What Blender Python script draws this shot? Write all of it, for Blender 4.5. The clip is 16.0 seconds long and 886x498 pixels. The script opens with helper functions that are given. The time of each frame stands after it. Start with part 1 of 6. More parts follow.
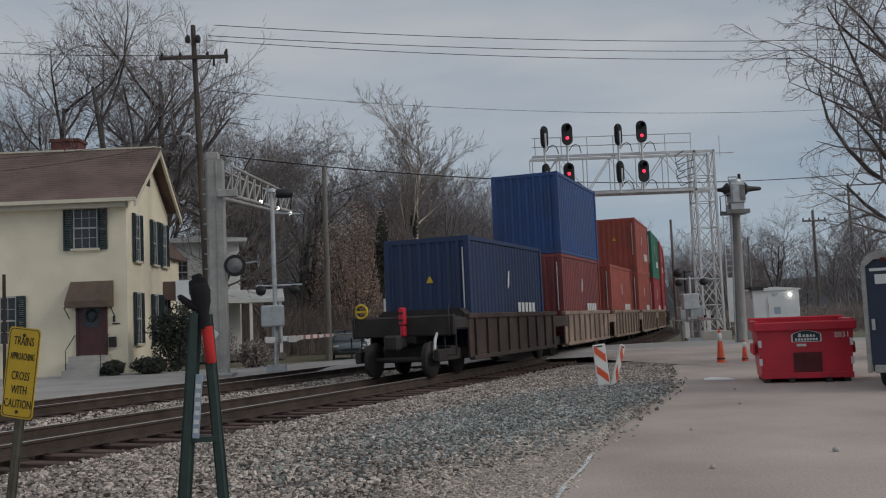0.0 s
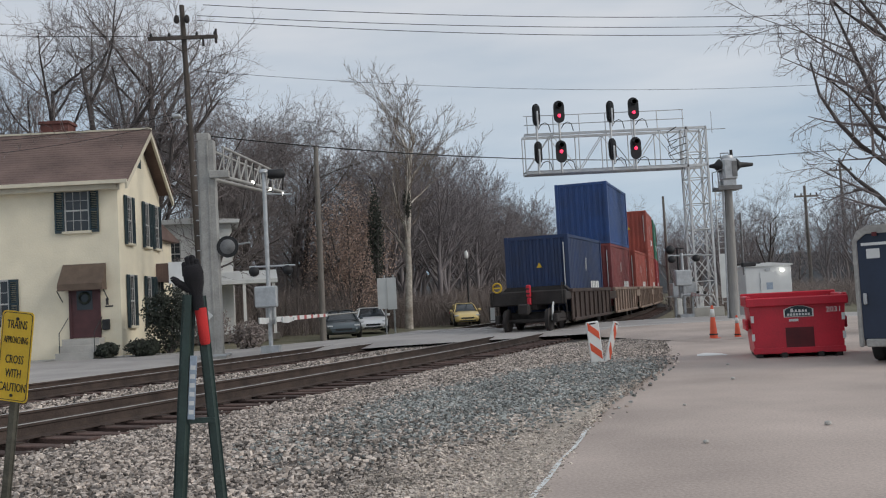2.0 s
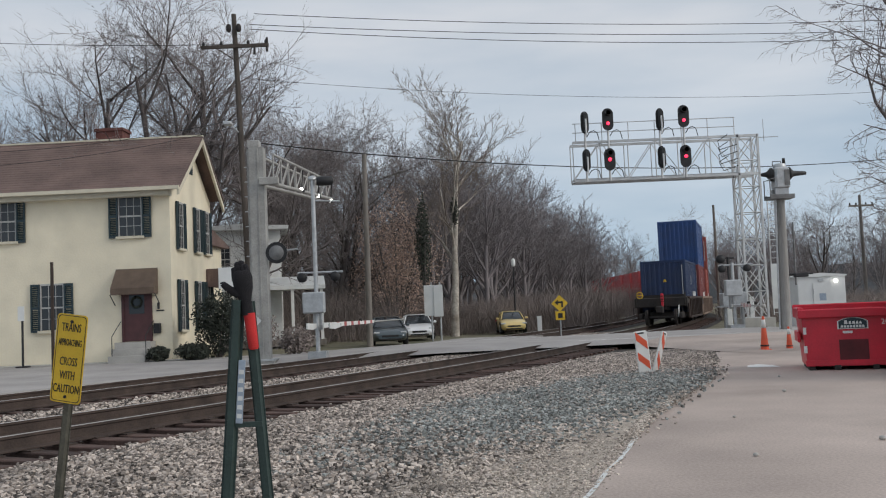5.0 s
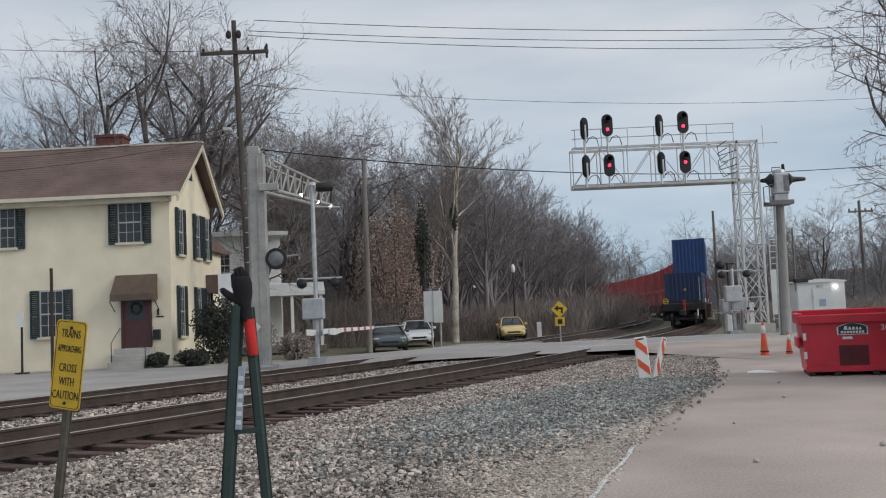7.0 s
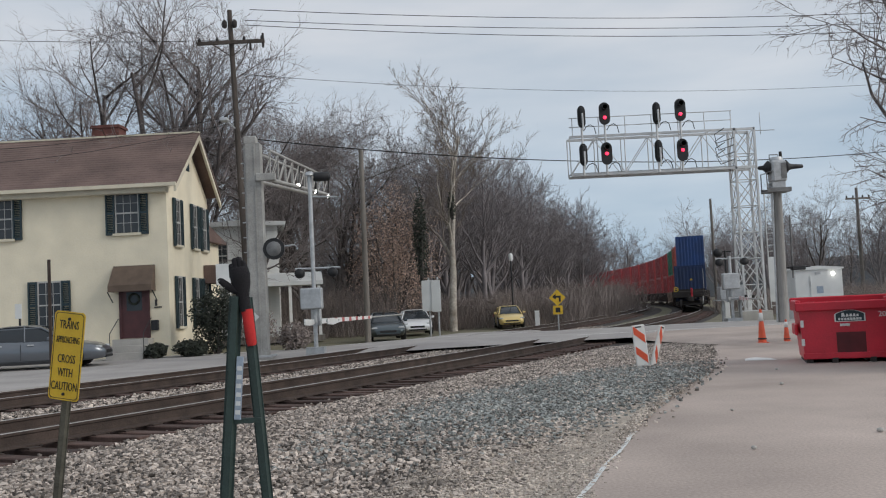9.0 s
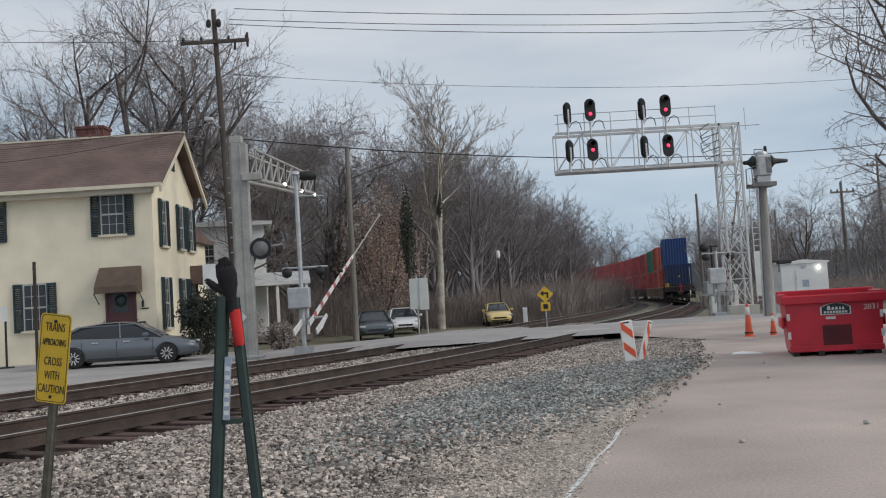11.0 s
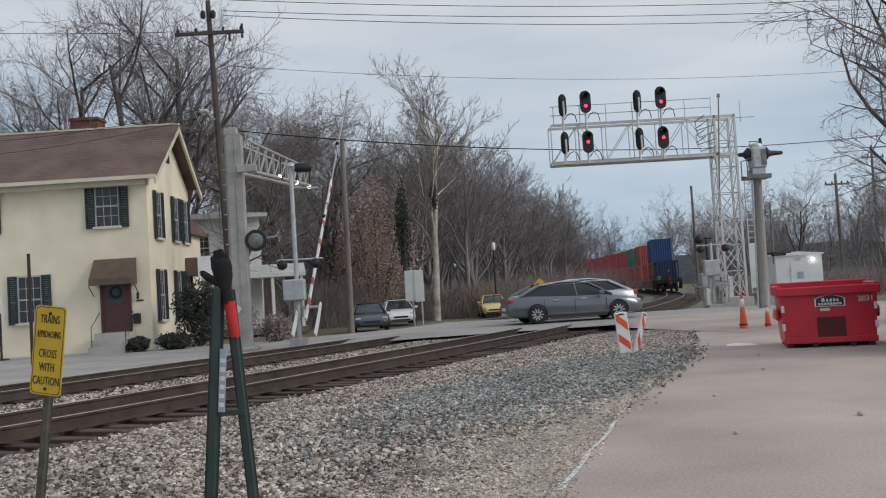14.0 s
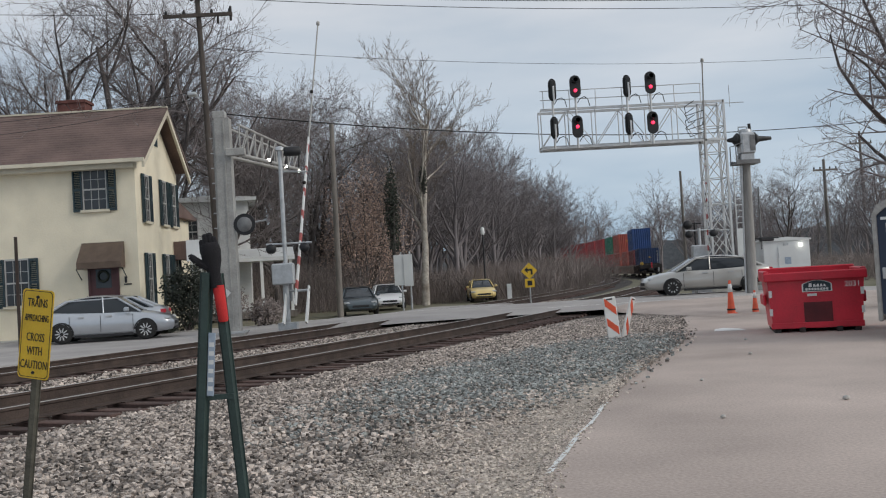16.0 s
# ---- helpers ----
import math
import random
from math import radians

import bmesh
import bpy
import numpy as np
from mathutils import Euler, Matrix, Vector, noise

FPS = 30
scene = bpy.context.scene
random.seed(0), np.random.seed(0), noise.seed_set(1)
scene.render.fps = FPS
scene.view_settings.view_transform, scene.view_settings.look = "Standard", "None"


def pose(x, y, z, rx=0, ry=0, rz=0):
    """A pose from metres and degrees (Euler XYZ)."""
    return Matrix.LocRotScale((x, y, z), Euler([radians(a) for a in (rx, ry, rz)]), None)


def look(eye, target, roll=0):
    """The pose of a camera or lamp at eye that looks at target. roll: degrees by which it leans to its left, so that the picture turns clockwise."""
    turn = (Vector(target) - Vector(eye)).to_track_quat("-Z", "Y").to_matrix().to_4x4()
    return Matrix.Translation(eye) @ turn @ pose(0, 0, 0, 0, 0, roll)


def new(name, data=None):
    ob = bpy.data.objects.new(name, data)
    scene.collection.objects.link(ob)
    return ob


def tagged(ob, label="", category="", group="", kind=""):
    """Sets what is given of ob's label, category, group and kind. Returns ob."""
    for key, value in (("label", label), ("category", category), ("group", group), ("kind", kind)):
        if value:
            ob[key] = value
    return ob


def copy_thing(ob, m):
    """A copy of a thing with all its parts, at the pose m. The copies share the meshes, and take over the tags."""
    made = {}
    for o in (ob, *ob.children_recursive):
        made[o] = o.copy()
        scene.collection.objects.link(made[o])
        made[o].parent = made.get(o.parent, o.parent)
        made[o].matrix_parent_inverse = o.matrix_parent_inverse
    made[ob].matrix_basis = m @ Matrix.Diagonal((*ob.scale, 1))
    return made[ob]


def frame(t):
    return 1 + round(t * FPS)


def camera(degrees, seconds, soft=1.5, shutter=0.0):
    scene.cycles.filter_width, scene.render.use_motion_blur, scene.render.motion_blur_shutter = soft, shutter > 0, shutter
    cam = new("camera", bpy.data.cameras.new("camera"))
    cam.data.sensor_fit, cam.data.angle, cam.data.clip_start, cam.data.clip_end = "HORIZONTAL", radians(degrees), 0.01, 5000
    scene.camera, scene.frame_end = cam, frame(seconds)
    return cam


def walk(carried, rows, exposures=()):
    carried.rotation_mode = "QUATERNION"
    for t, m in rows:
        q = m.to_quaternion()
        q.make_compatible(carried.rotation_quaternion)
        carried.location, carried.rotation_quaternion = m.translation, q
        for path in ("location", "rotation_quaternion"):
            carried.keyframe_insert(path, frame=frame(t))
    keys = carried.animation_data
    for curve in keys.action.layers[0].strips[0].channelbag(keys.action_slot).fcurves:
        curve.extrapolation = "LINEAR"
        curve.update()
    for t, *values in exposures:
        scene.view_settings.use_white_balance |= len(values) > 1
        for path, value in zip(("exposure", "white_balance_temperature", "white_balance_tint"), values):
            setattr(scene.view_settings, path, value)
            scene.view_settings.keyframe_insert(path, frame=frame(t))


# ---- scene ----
# Camera: held by hand on one spot beside the track, turning a little.
cam = camera(50.0, 16.0, soft=1.15)
EYE = (0.0, 0.0, 1.52)
TURNS = [
    (0.0, 94.39, 2.454, -2.218),
    (0.5, 93.203, 2.892, -3.952),
    (1.0, 93.969, 3.16, -5.091),
    (1.5, 93.663, 3.213, -4.32),
    (2.0, 93.108, 3.067, -2.604),
    (2.5, 93.395, 2.795, -0.362),
    (3.0, 94.177, 2.713, -0.454),
    (3.5, 93.895, 2.523, 0.159),
    (6.0, 93.678, 2.436, 0.173),
    (6.5, 94.001, 2.599, -0.785),
    (7.0, 94.052, 2.494, 0.177),
    (7.5, 93.801, 2.347, 0.874),
    (8.0, 93.589, 2.342, 0.738),
    (8.5, 93.459, 2.554, 0.361),
    (11.0, 93.218, 3.468, -0.667),
    (11.5, 92.955, 3.506, -0.928),
    (12.0, 92.828, 3.577, -0.364),
    (12.5, 92.937, 3.726, -0.624),
    (13.0, 92.481, 3.676, -0.955),
    (13.5, 92.24, 3.727, -1.464),
    (14.0, 92.717, 3.482, -0.953),
    (14.5, 92.378, 3.372, -0.983),
    (15.0, 92.169, 3.408, -1.108),
    (15.5, 92.145, 3.354, -1.22),
    (16.0, 91.741, 3.354, -1.609),
]
walk(cam, [(t, pose(*EYE, rx, ry, rz)) for t, rx, ry, rz in TURNS],
     exposures=[(0.0, -0.52), (0.5, -0.25), (1.0, -0.06), (2.0, 0.0), (3.0, 0.02), (16.0, 0.02)])

# ---------------------------------------------------------------- world and sun
world = bpy.data.worlds.new("overcast_world")
scene.world = world
world.use_nodes = True
wn, wl = world.node_tree.nodes, world.node_tree.links
wn.clear()
w_out = wn.new("ShaderNodeOutputWorld")
w_bg = wn.new("ShaderNodeBackground")
w_sky = wn.new("ShaderNodeTexSky")
w_sky.sky_type, w_sky.sun_disc = "NISHITA", False
w_sky.sun_elevation, w_sky.sun_rotation = radians(33), radians(118)
w_co = wn.new("ShaderNodeTexCoord")
w_map = wn.new("ShaderNodeMapping")
w_map.inputs["Scale"].default_value = (1.3, 1.3, 6.0)
w_noise = wn.new("ShaderNodeTexNoise")
w_noise.inputs["Scale"].default_value = 1.6
w_noise.inputs["Detail"].default_value = 6.0
w_noise.inputs["Roughness"].default_value = 0.5
w_ramp = wn.new("ShaderNodeValToRGB")
w_ramp.color_ramp.elements[0].position, w_ramp.color_ramp.elements[0].color = 0.36, (4.25, 4.95, 5.75, 1)
w_ramp.color_ramp.elements[1].position, w_ramp.color_ramp.elements[1].color = 0.66, (6.5, 6.65, 6.98, 1)
w_mix = wn.new("ShaderNodeMix")
w_mix.data_type = "RGBA"
w_mix.inputs["Factor"].default_value = 0.93
w_bg.inputs["Strength"].default_value = 0.108
wl.new(w_co.outputs["Generated"], w_map.inputs["Vector"])
wl.new(w_map.outputs["Vector"], w_noise.inputs["Vector"])
wl.new(w_noise.outputs["Fac"], w_ramp.inputs["Fac"])
wl.new(w_sky.outputs["Color"], w_mix.inputs["A"])
wl.new(w_ramp.outputs["Color"], w_mix.inputs["B"])
w_sep = wn.new("ShaderNodeSeparateXYZ")
w_low = wn.new("ShaderNodeMapRange")
w_low.inputs["From Min"].default_value, w_low.inputs["From Max"].default_value = 0.0, 0.28
w_tone = wn.new("ShaderNodeMix")
w_tone.data_type = "RGBA"
w_tone.inputs["A"].default_value, w_tone.inputs["B"].default_value = (0.76, 0.90, 1.0, 1), (1.0, 1.0, 1.0, 1)
w_mul = wn.new("ShaderNodeMix")
w_mul.data_type, w_mul.blend_type = "RGBA", "MULTIPLY"
w_mul.inputs["Factor"].default_value = 1.0
wl.new(w_co.outputs["Generated"], w_sep.inputs["Vector"])
wl.new(w_sep.outputs["Z"], w_low.inputs["Value"])
wl.new(w_low.outputs["Result"], w_tone.inputs["Factor"])
wl.new(w_mix.outputs["Result"], w_mul.inputs["A"])
wl.new(w_tone.outputs["Result"], w_mul.inputs["B"])
wl.new(w_mul.outputs["Result"], w_bg.inputs["Color"])
wl.new(w_bg.outputs["Background"], w_out.inputs["Surface"])

sun_data = bpy.data.lights.new("sun", "SUN")
sun_data.energy, sun_data.angle, sun_data.color = 1.45, radians(25), (1.0, 0.95, 0.88)
sun = new("sun", sun_data)
sun.matrix_world = look((70, -6, 40), (0, 20, 0))


# ---------------------------------------------------------------- materials
def material(name, color, rough=0.7, metal=0.0, vary=0.25, scale=6.0, bump=0.15, fine=60.0, dirt=None, dirt_amount=0.35,
             spec=0.5, coat=0.0, random_object=0.0, emit=None, emit_strength=0.0, islands=0.0, stretch=(1, 1, 1)):
    """A worn surface: coarse stains and fine grain over one base colour."""
    m = bpy.data.materials.new(name)
    m.use_nodes = True
    n, l = m.node_tree.nodes, m.node_tree.links
    b = n["Principled BSDF"]
    b.inputs["Roughness"].default_value = rough
    b.inputs["Metallic"].default_value = metal
    b.inputs["Specular IOR Level"].default_value = spec
    b.inputs["Coat Weight"].default_value = coat
    co = n.new("ShaderNodeTexCoord")
    mp = n.new("ShaderNodeMapping")
    mp.inputs["Scale"].default_value = stretch
    l.new(co.outputs["Object"], mp.inputs["Vector"])
    big = n.new("ShaderNodeTexNoise")
    big.inputs["Scale"].default_value, big.inputs["Detail"].default_value = scale, 5
    small = n.new("ShaderNodeTexNoise")
    small.inputs["Scale"].default_value, small.inputs["Detail"].default_value = fine, 3
    for t in (big, small):
        l.new(mp.outputs["Vector"], t.inputs["Vector"])
    ramp = n.new("ShaderNodeValToRGB")
    ramp.color_ramp.elements[0].position, ramp.color_ramp.elements[1].position = 0.3, 0.7
    lo = tuple(c * (1 - vary) for c in color) if dirt is None else tuple(c * (1 - dirt_amount) + d * dirt_amount for c, d in zip(color, dirt))
    hi = tuple(min(c * (1 + vary * 0.6), 1) for c in color)
    ramp.color_ramp.elements[0].color, ramp.color_ramp.elements[1].color = (*lo, 1), (*hi, 1)
    l.new(big.outputs["Fac"], ramp.inputs["Fac"])
    grain = n.new("ShaderNodeMix")
    grain.data_type, grain.blend_type = "RGBA", "OVERLAY"
    grain.inputs["Factor"].default_value = min(0.9, vary * 1.2)
    l.new(ramp.outputs["Color"], grain.inputs["A"])
    l.new(small.outputs["Fac"], grain.inputs["B"])
    last = grain.outputs["Result"]
    if random_object or islands:
        hsv = n.new("ShaderNodeHueSaturation")
        if islands:
            src = n.new("ShaderNodeNewGeometry").outputs["Random Per Island"]
        else:
            src = n.new("ShaderNodeObjectInfo").outputs["Random"]
        amount = islands or random_object
        mr = n.new("ShaderNodeMapRange")
        mr.inputs["To Min"].default_value, mr.inputs["To Max"].default_value = 1 - amount, 1 + amount
        l.new(src, mr.inputs["Value"])
        l.new(mr.outputs["Result"], hsv.inputs["Value"])
        l.new(last, hsv.inputs["Color"])
        last = hsv.outputs["Color"]
    l.new(last, b.inputs["Base Color"])
    if bump:
        bp = n.new("ShaderNodeBump")
        bp.inputs["Strength"].default_value, bp.inputs["Distance"].default_value = bump, 0.02
        l.new(small.outputs["Fac"], bp.inputs["Height"])
        l.new(bp.outputs["Normal"], b.inputs["Normal"])
    if emit:
        b.inputs["Emission Color"].default_value = (*emit, 1)
        b.inputs["Emission Strength"].default_value = emit_strength
    return m


def glass_material(name, tint=(0.05, 0.06, 0.065), rough=0.04):
    """Dark window glass over an unlit room: glossy and nearly black inside."""
    m = bpy.data.materials.new(name)
    m.use_nodes = True
    b = m.node_tree.nodes["Principled BSDF"]
    b.inputs["Base Color"].default_value = (*tint, 1)
    b.inputs["Roughness"].default_value = rough
    b.inputs["Specular IOR Level"].default_value = 0.4
    return m


M_EARTH = material("ground_earth_and_dry_grass", (0.15, 0.13, 0.09), 0.95, vary=0.5, scale=0.35, fine=9, bump=0.6, dirt=(0.09, 0.10, 0.05), dirt_amount=0.7)
M_LOT = material("worn_asphalt_lot", (0.455, 0.375, 0.33), 0.9, vary=0.3, scale=0.32, fine=34, bump=0.22)
M_ROAD = material("road_asphalt", (0.37, 0.345, 0.33), 0.85, vary=0.18, scale=0.6, fine=25, bump=0.3)
M_CONCRETE = material("pale_concrete", (0.46, 0.44, 0.41), 0.9, vary=0.2, scale=1.5, fine=30, bump=0.3)
M_BALLAST = material("ballast_bed", (0.12, 0.105, 0.095), 0.95, vary=0.6, scale=1.2, fine=26, bump=1.0)
M_OILBED = material("oil_blackened_track_bed", (0.045, 0.037, 0.033), 0.95, vary=0.5, scale=1.2, fine=26, bump=1.0)
M_STONE = material("ballast_stone", (0.39, 0.335, 0.295), 0.9, vary=0.3, scale=1.0, fine=30, bump=0.3, islands=0.8)
M_BLUESTONE = material("fresh_blue_grey_stone", (0.27, 0.28, 0.268), 0.9, vary=0.3, scale=1.0, fine=30, bump=0.3, islands=0.55)
M_SAND = material("pale_sandy_fines", (0.40, 0.345, 0.29), 0.95, vary=0.35, scale=1.6, fine=45, bump=0.6)
M_GRIT = material("pale_sandy_grit", (0.47, 0.41, 0.355), 0.95, vary=0.3, scale=1.0, fine=30, bump=0.3, islands=0.5)
M_RAIL = material("rusty_rail_side", (0.062, 0.043, 0.035), 0.85, vary=0.4, scale=3, fine=40, bump=0.4)
M_RAILTOP = material("worn_rail_head", (0.50, 0.47, 0.45), 0.35, metal=0.4, vary=0.2, scale=4, fine=40, bump=0.1)
M_TIE = material("old_creosote_tie", (0.085, 0.052, 0.043), 0.95, vary=0.45, scale=3, fine=25, bump=0.8, random_object=0.35)
M_CREAM = material("cream_painted_brick", (0.84, 0.755, 0.58), 0.8, vary=0.10, scale=0.9, fine=14, bump=0.35)
M_TRIM = material("cream_trim", (0.66, 0.60, 0.47), 0.7, vary=0.12, scale=2, bump=0.1)
M_ROOF = material("brown_shingle", (0.17, 0.115, 0.10), 0.92, vary=0.3, scale=0.7, fine=18, bump=0.7)
M_BRICK = material("chimney_brick", (0.15, 0.06, 0.05), 0.9, vary=0.3, scale=3, fine=20, bump=0.5)
M_OLIVEPOST = material("weathered_olive_post", (0.085, 0.08, 0.062), 0.8, vary=0.35, scale=8, bump=0.3)
M_SHUTTER = material("dark_green_shutter", (0.022, 0.043, 0.052), 0.6, vary=0.25, scale=3, bump=0.1)
M_WINFRAME = material("white_window_frame", (0.46, 0.45, 0.43), 0.6, vary=0.1, bump=0.05)
M_GLASS = glass_material("window_glass", (0.045, 0.05, 0.055), 0.12)
M_CARGLASS = glass_material("car_glass", (0.03, 0.035, 0.04))
M_DOOR = material("dark_maroon_door", (0.085, 0.03, 0.032), 0.5, vary=0.2, scale=3, bump=0.08)
M_AWNING = material("brown_awning", (0.135, 0.095, 0.07), 0.8, vary=0.2, scale=3, bump=0.15)
M_WHITE = material("white_paint", (0.74, 0.74, 0.72), 0.6, vary=0.12, scale=2, bump=0.1)
M_SHEDWHITE = material("weathered_white_steel", (0.66, 0.67, 0.66), 0.5, vary=0.12, scale=1.2, bump=0.06)
M_GALV = material("galvanised_steel", (0.50, 0.51, 0.52), 0.45, metal=0.55, vary=0.2, scale=4, fine=35, bump=0.1)
M_DARKGALV = material("weathered_dull_steel", (0.20, 0.20, 0.20), 0.6, metal=0.3, vary=0.3, scale=4, bump=0.15)
M_FADEDRED = material("faded_red_sheeting", (0.45, 0.12, 0.11), 0.6, vary=0.2, bump=0.05)
M_MAST = material("pale_grey_mast", (0.36, 0.35, 0.33), 0.7, vary=0.25, scale=2, fine=20, bump=0.2)
M_SILVER = material("aluminium_paint", (0.62, 0.62, 0.62), 0.5, metal=0.25, vary=0.15, scale=2, bump=0.08)
M_BLACK = material("matt_black_metal", (0.018, 0.018, 0.02), 0.6, vary=0.3, bump=0.1)
M_DARKSTEEL = material("grimy_dark_steel", (0.035, 0.029, 0.027), 0.8, vary=0.45, scale=2, fine=30, bump=0.3)
M_REDLIGHT = material("lit_red_lens", (0.6, 0.02, 0.03), 0.3, bump=0, emit=(1.0, 0.03, 0.09), emit_strength=2.6)
M_WHITELIGHT = material("lit_white_lamp", (0.9, 0.9, 0.85), 0.3, bump=0, emit=(1.0, 0.96, 0.88), emit_strength=5.0)
M_SIRENPOLE = material("sun_bleached_grey_pole", (0.30, 0.29, 0.275), 0.8, vary=0.25, scale=2, fine=20, bump=0.3, stretch=(1, 1, 0.15))
M_POLEWOOD = material("weathered_pole_wood", (0.085, 0.07, 0.06), 0.95, vary=0.4, scale=2, fine=20, bump=0.6, stretch=(1, 1, 0.15))
M_GREYPOLE = material("grey_pole_wood", (0.20, 0.18, 0.16), 0.95, vary=0.35, scale=2, fine=20, bump=0.5, stretch=(1, 1, 0.15))
M_DIRTY = material("oil_stained_stone", (0.15, 0.115, 0.095), 0.95, vary=0.4, scale=1.5, fine=25, bump=0.5, islands=0.5)
M_BARK = material("dark_winter_bark", (0.11, 0.095, 0.09), 0.95, vary=0.4, scale=3, fine=15, bump=0.6)
M_TWIG = material("bare_twigs", (0.235, 0.205, 0.2), 0.95, vary=0.3, scale=1, bump=0)
M_PALEBARK = material("pale_sycamore_bark", (0.42, 0.385, 0.34), 0.9, vary=0.45, scale=1.4, fine=9, bump=0.4, dirt=(0.16, 0.13, 0.10), dirt_amount=0.8)
M_PALETWIG = material("pale_twigs", (0.235, 0.195, 0.165), 0.95, vary=0.3, scale=1, bump=0)
M_RUSSET = material("dry_russet_leaves", (0.43, 0.31, 0.25), 0.9, vary=0.4, scale=1.5, bump=0, islands=0.5)
M_EVERGREEN = material("dark_evergreen_leaves", (0.030, 0.036, 0.026), 0.8, vary=0.4, scale=2, bump=0, islands=0.5)
M_BRUSH = material("brown_winter_brush", (0.25, 0.208, 0.19), 0.95, vary=0.4, scale=0.6, bump=0, islands=0.4)
# paler, greyer far-tree colour with the haze of distance mixed into it
M_FARTWIG = material("far_twigs_haze_tinted", (0.235, 0.21, 0.212), 0.95, vary=0.25, scale=1, bump=0)
M_HILL = material("far_bare_woods", (0.17, 0.18, 0.195), 1.0, vary=0.35, scale=0.12, fine=1.5, bump=0)
M_TYRE = material("tyre_rubber", (0.018, 0.018, 0.018), 0.85, vary=0.2, bump=0.1)
M_RIM = material("alloy_rim", (0.5, 0.51, 0.52), 0.4, metal=0.1, vary=0.15, bump=0)
M_ORANGE = material("orange_cone_plastic", (0.70, 0.10, 0.04), 0.5, vary=0.15, scale=4, bump=0.05)
M_DUMPRED = material("scuffed_red_steel", (0.60, 0.02, 0.042), 0.4, vary=0.2, scale=1.6, fine=30, bump=0.06, dirt=(0.30, 0.02, 0.03), dirt_amount=0.5)
# dark red: painted shade for the dumpster's recess, own colour of the trailer lamps
M_DARKRED = material("dark_red_recess_shade_and_lamp", (0.11, 0.012, 0.016), 0.6, vary=0.3, scale=3, bump=0.1)
M_YELLOW = material("yellow_sign_sheeting", (0.72, 0.46, 0.03), 0.5, vary=0.14, scale=5, bump=0.03)
M_POSTGREEN = material("green_channel_post", (0.028, 0.05, 0.045), 0.6, vary=0.3, scale=6, bump=0.15)
M_KNIT = material("black_knit", (0.014, 0.013, 0.016), 0.95, vary=0.3, fine=200, bump=0.6)
M_REDCLOTH = material("red_fabric", (0.55, 0.03, 0.03), 0.9, vary=0.2, fine=180, bump=0.4)
M_LABELBLUE = material("faded_blue_label", (0.30, 0.36, 0.44), 0.6, vary=0.2, scale=20, bump=0.02)
M_NAVY = material("navy_panel", (0.016, 0.028, 0.058), 0.45, vary=0.2, scale=1.5, bump=0.05)


def container_paint(name, color):
    return material(name, color, 0.55, vary=0.25, scale=1.1, fine=20, bump=0.1, dirt=tuple(c * 0.6 + 0.02 for c in color), dirt_amount=0.6)


M_CBLUE = container_paint("container_blue", (0.022, 0.065, 0.205))
M_CNAVY = container_paint("container_dark_blue", (0.014, 0.034, 0.10))
M_CRED = container_paint("container_red", (0.33, 0.035, 0.04))
M_CMAROON = container_paint("container_maroon", (0.20, 0.04, 0.04))
M_CORANGE = container_paint("container_rust_orange", (0.36, 0.075, 0.052))
M_CGREEN = container_paint("container_green", (0.02, 0.16, 0.10))
M_WELLTAN = material("dusty_tan_car_paint", (0.26, 0.19, 0.15), 0.8, vary=0.35, scale=1.2, fine=20, bump=0.2)
M_WELLBROWN = material("rusty_brown_car_paint", (0.055, 0.036, 0.03), 0.8, vary=0.4, scale=1.2, fine=20, bump=0.2)


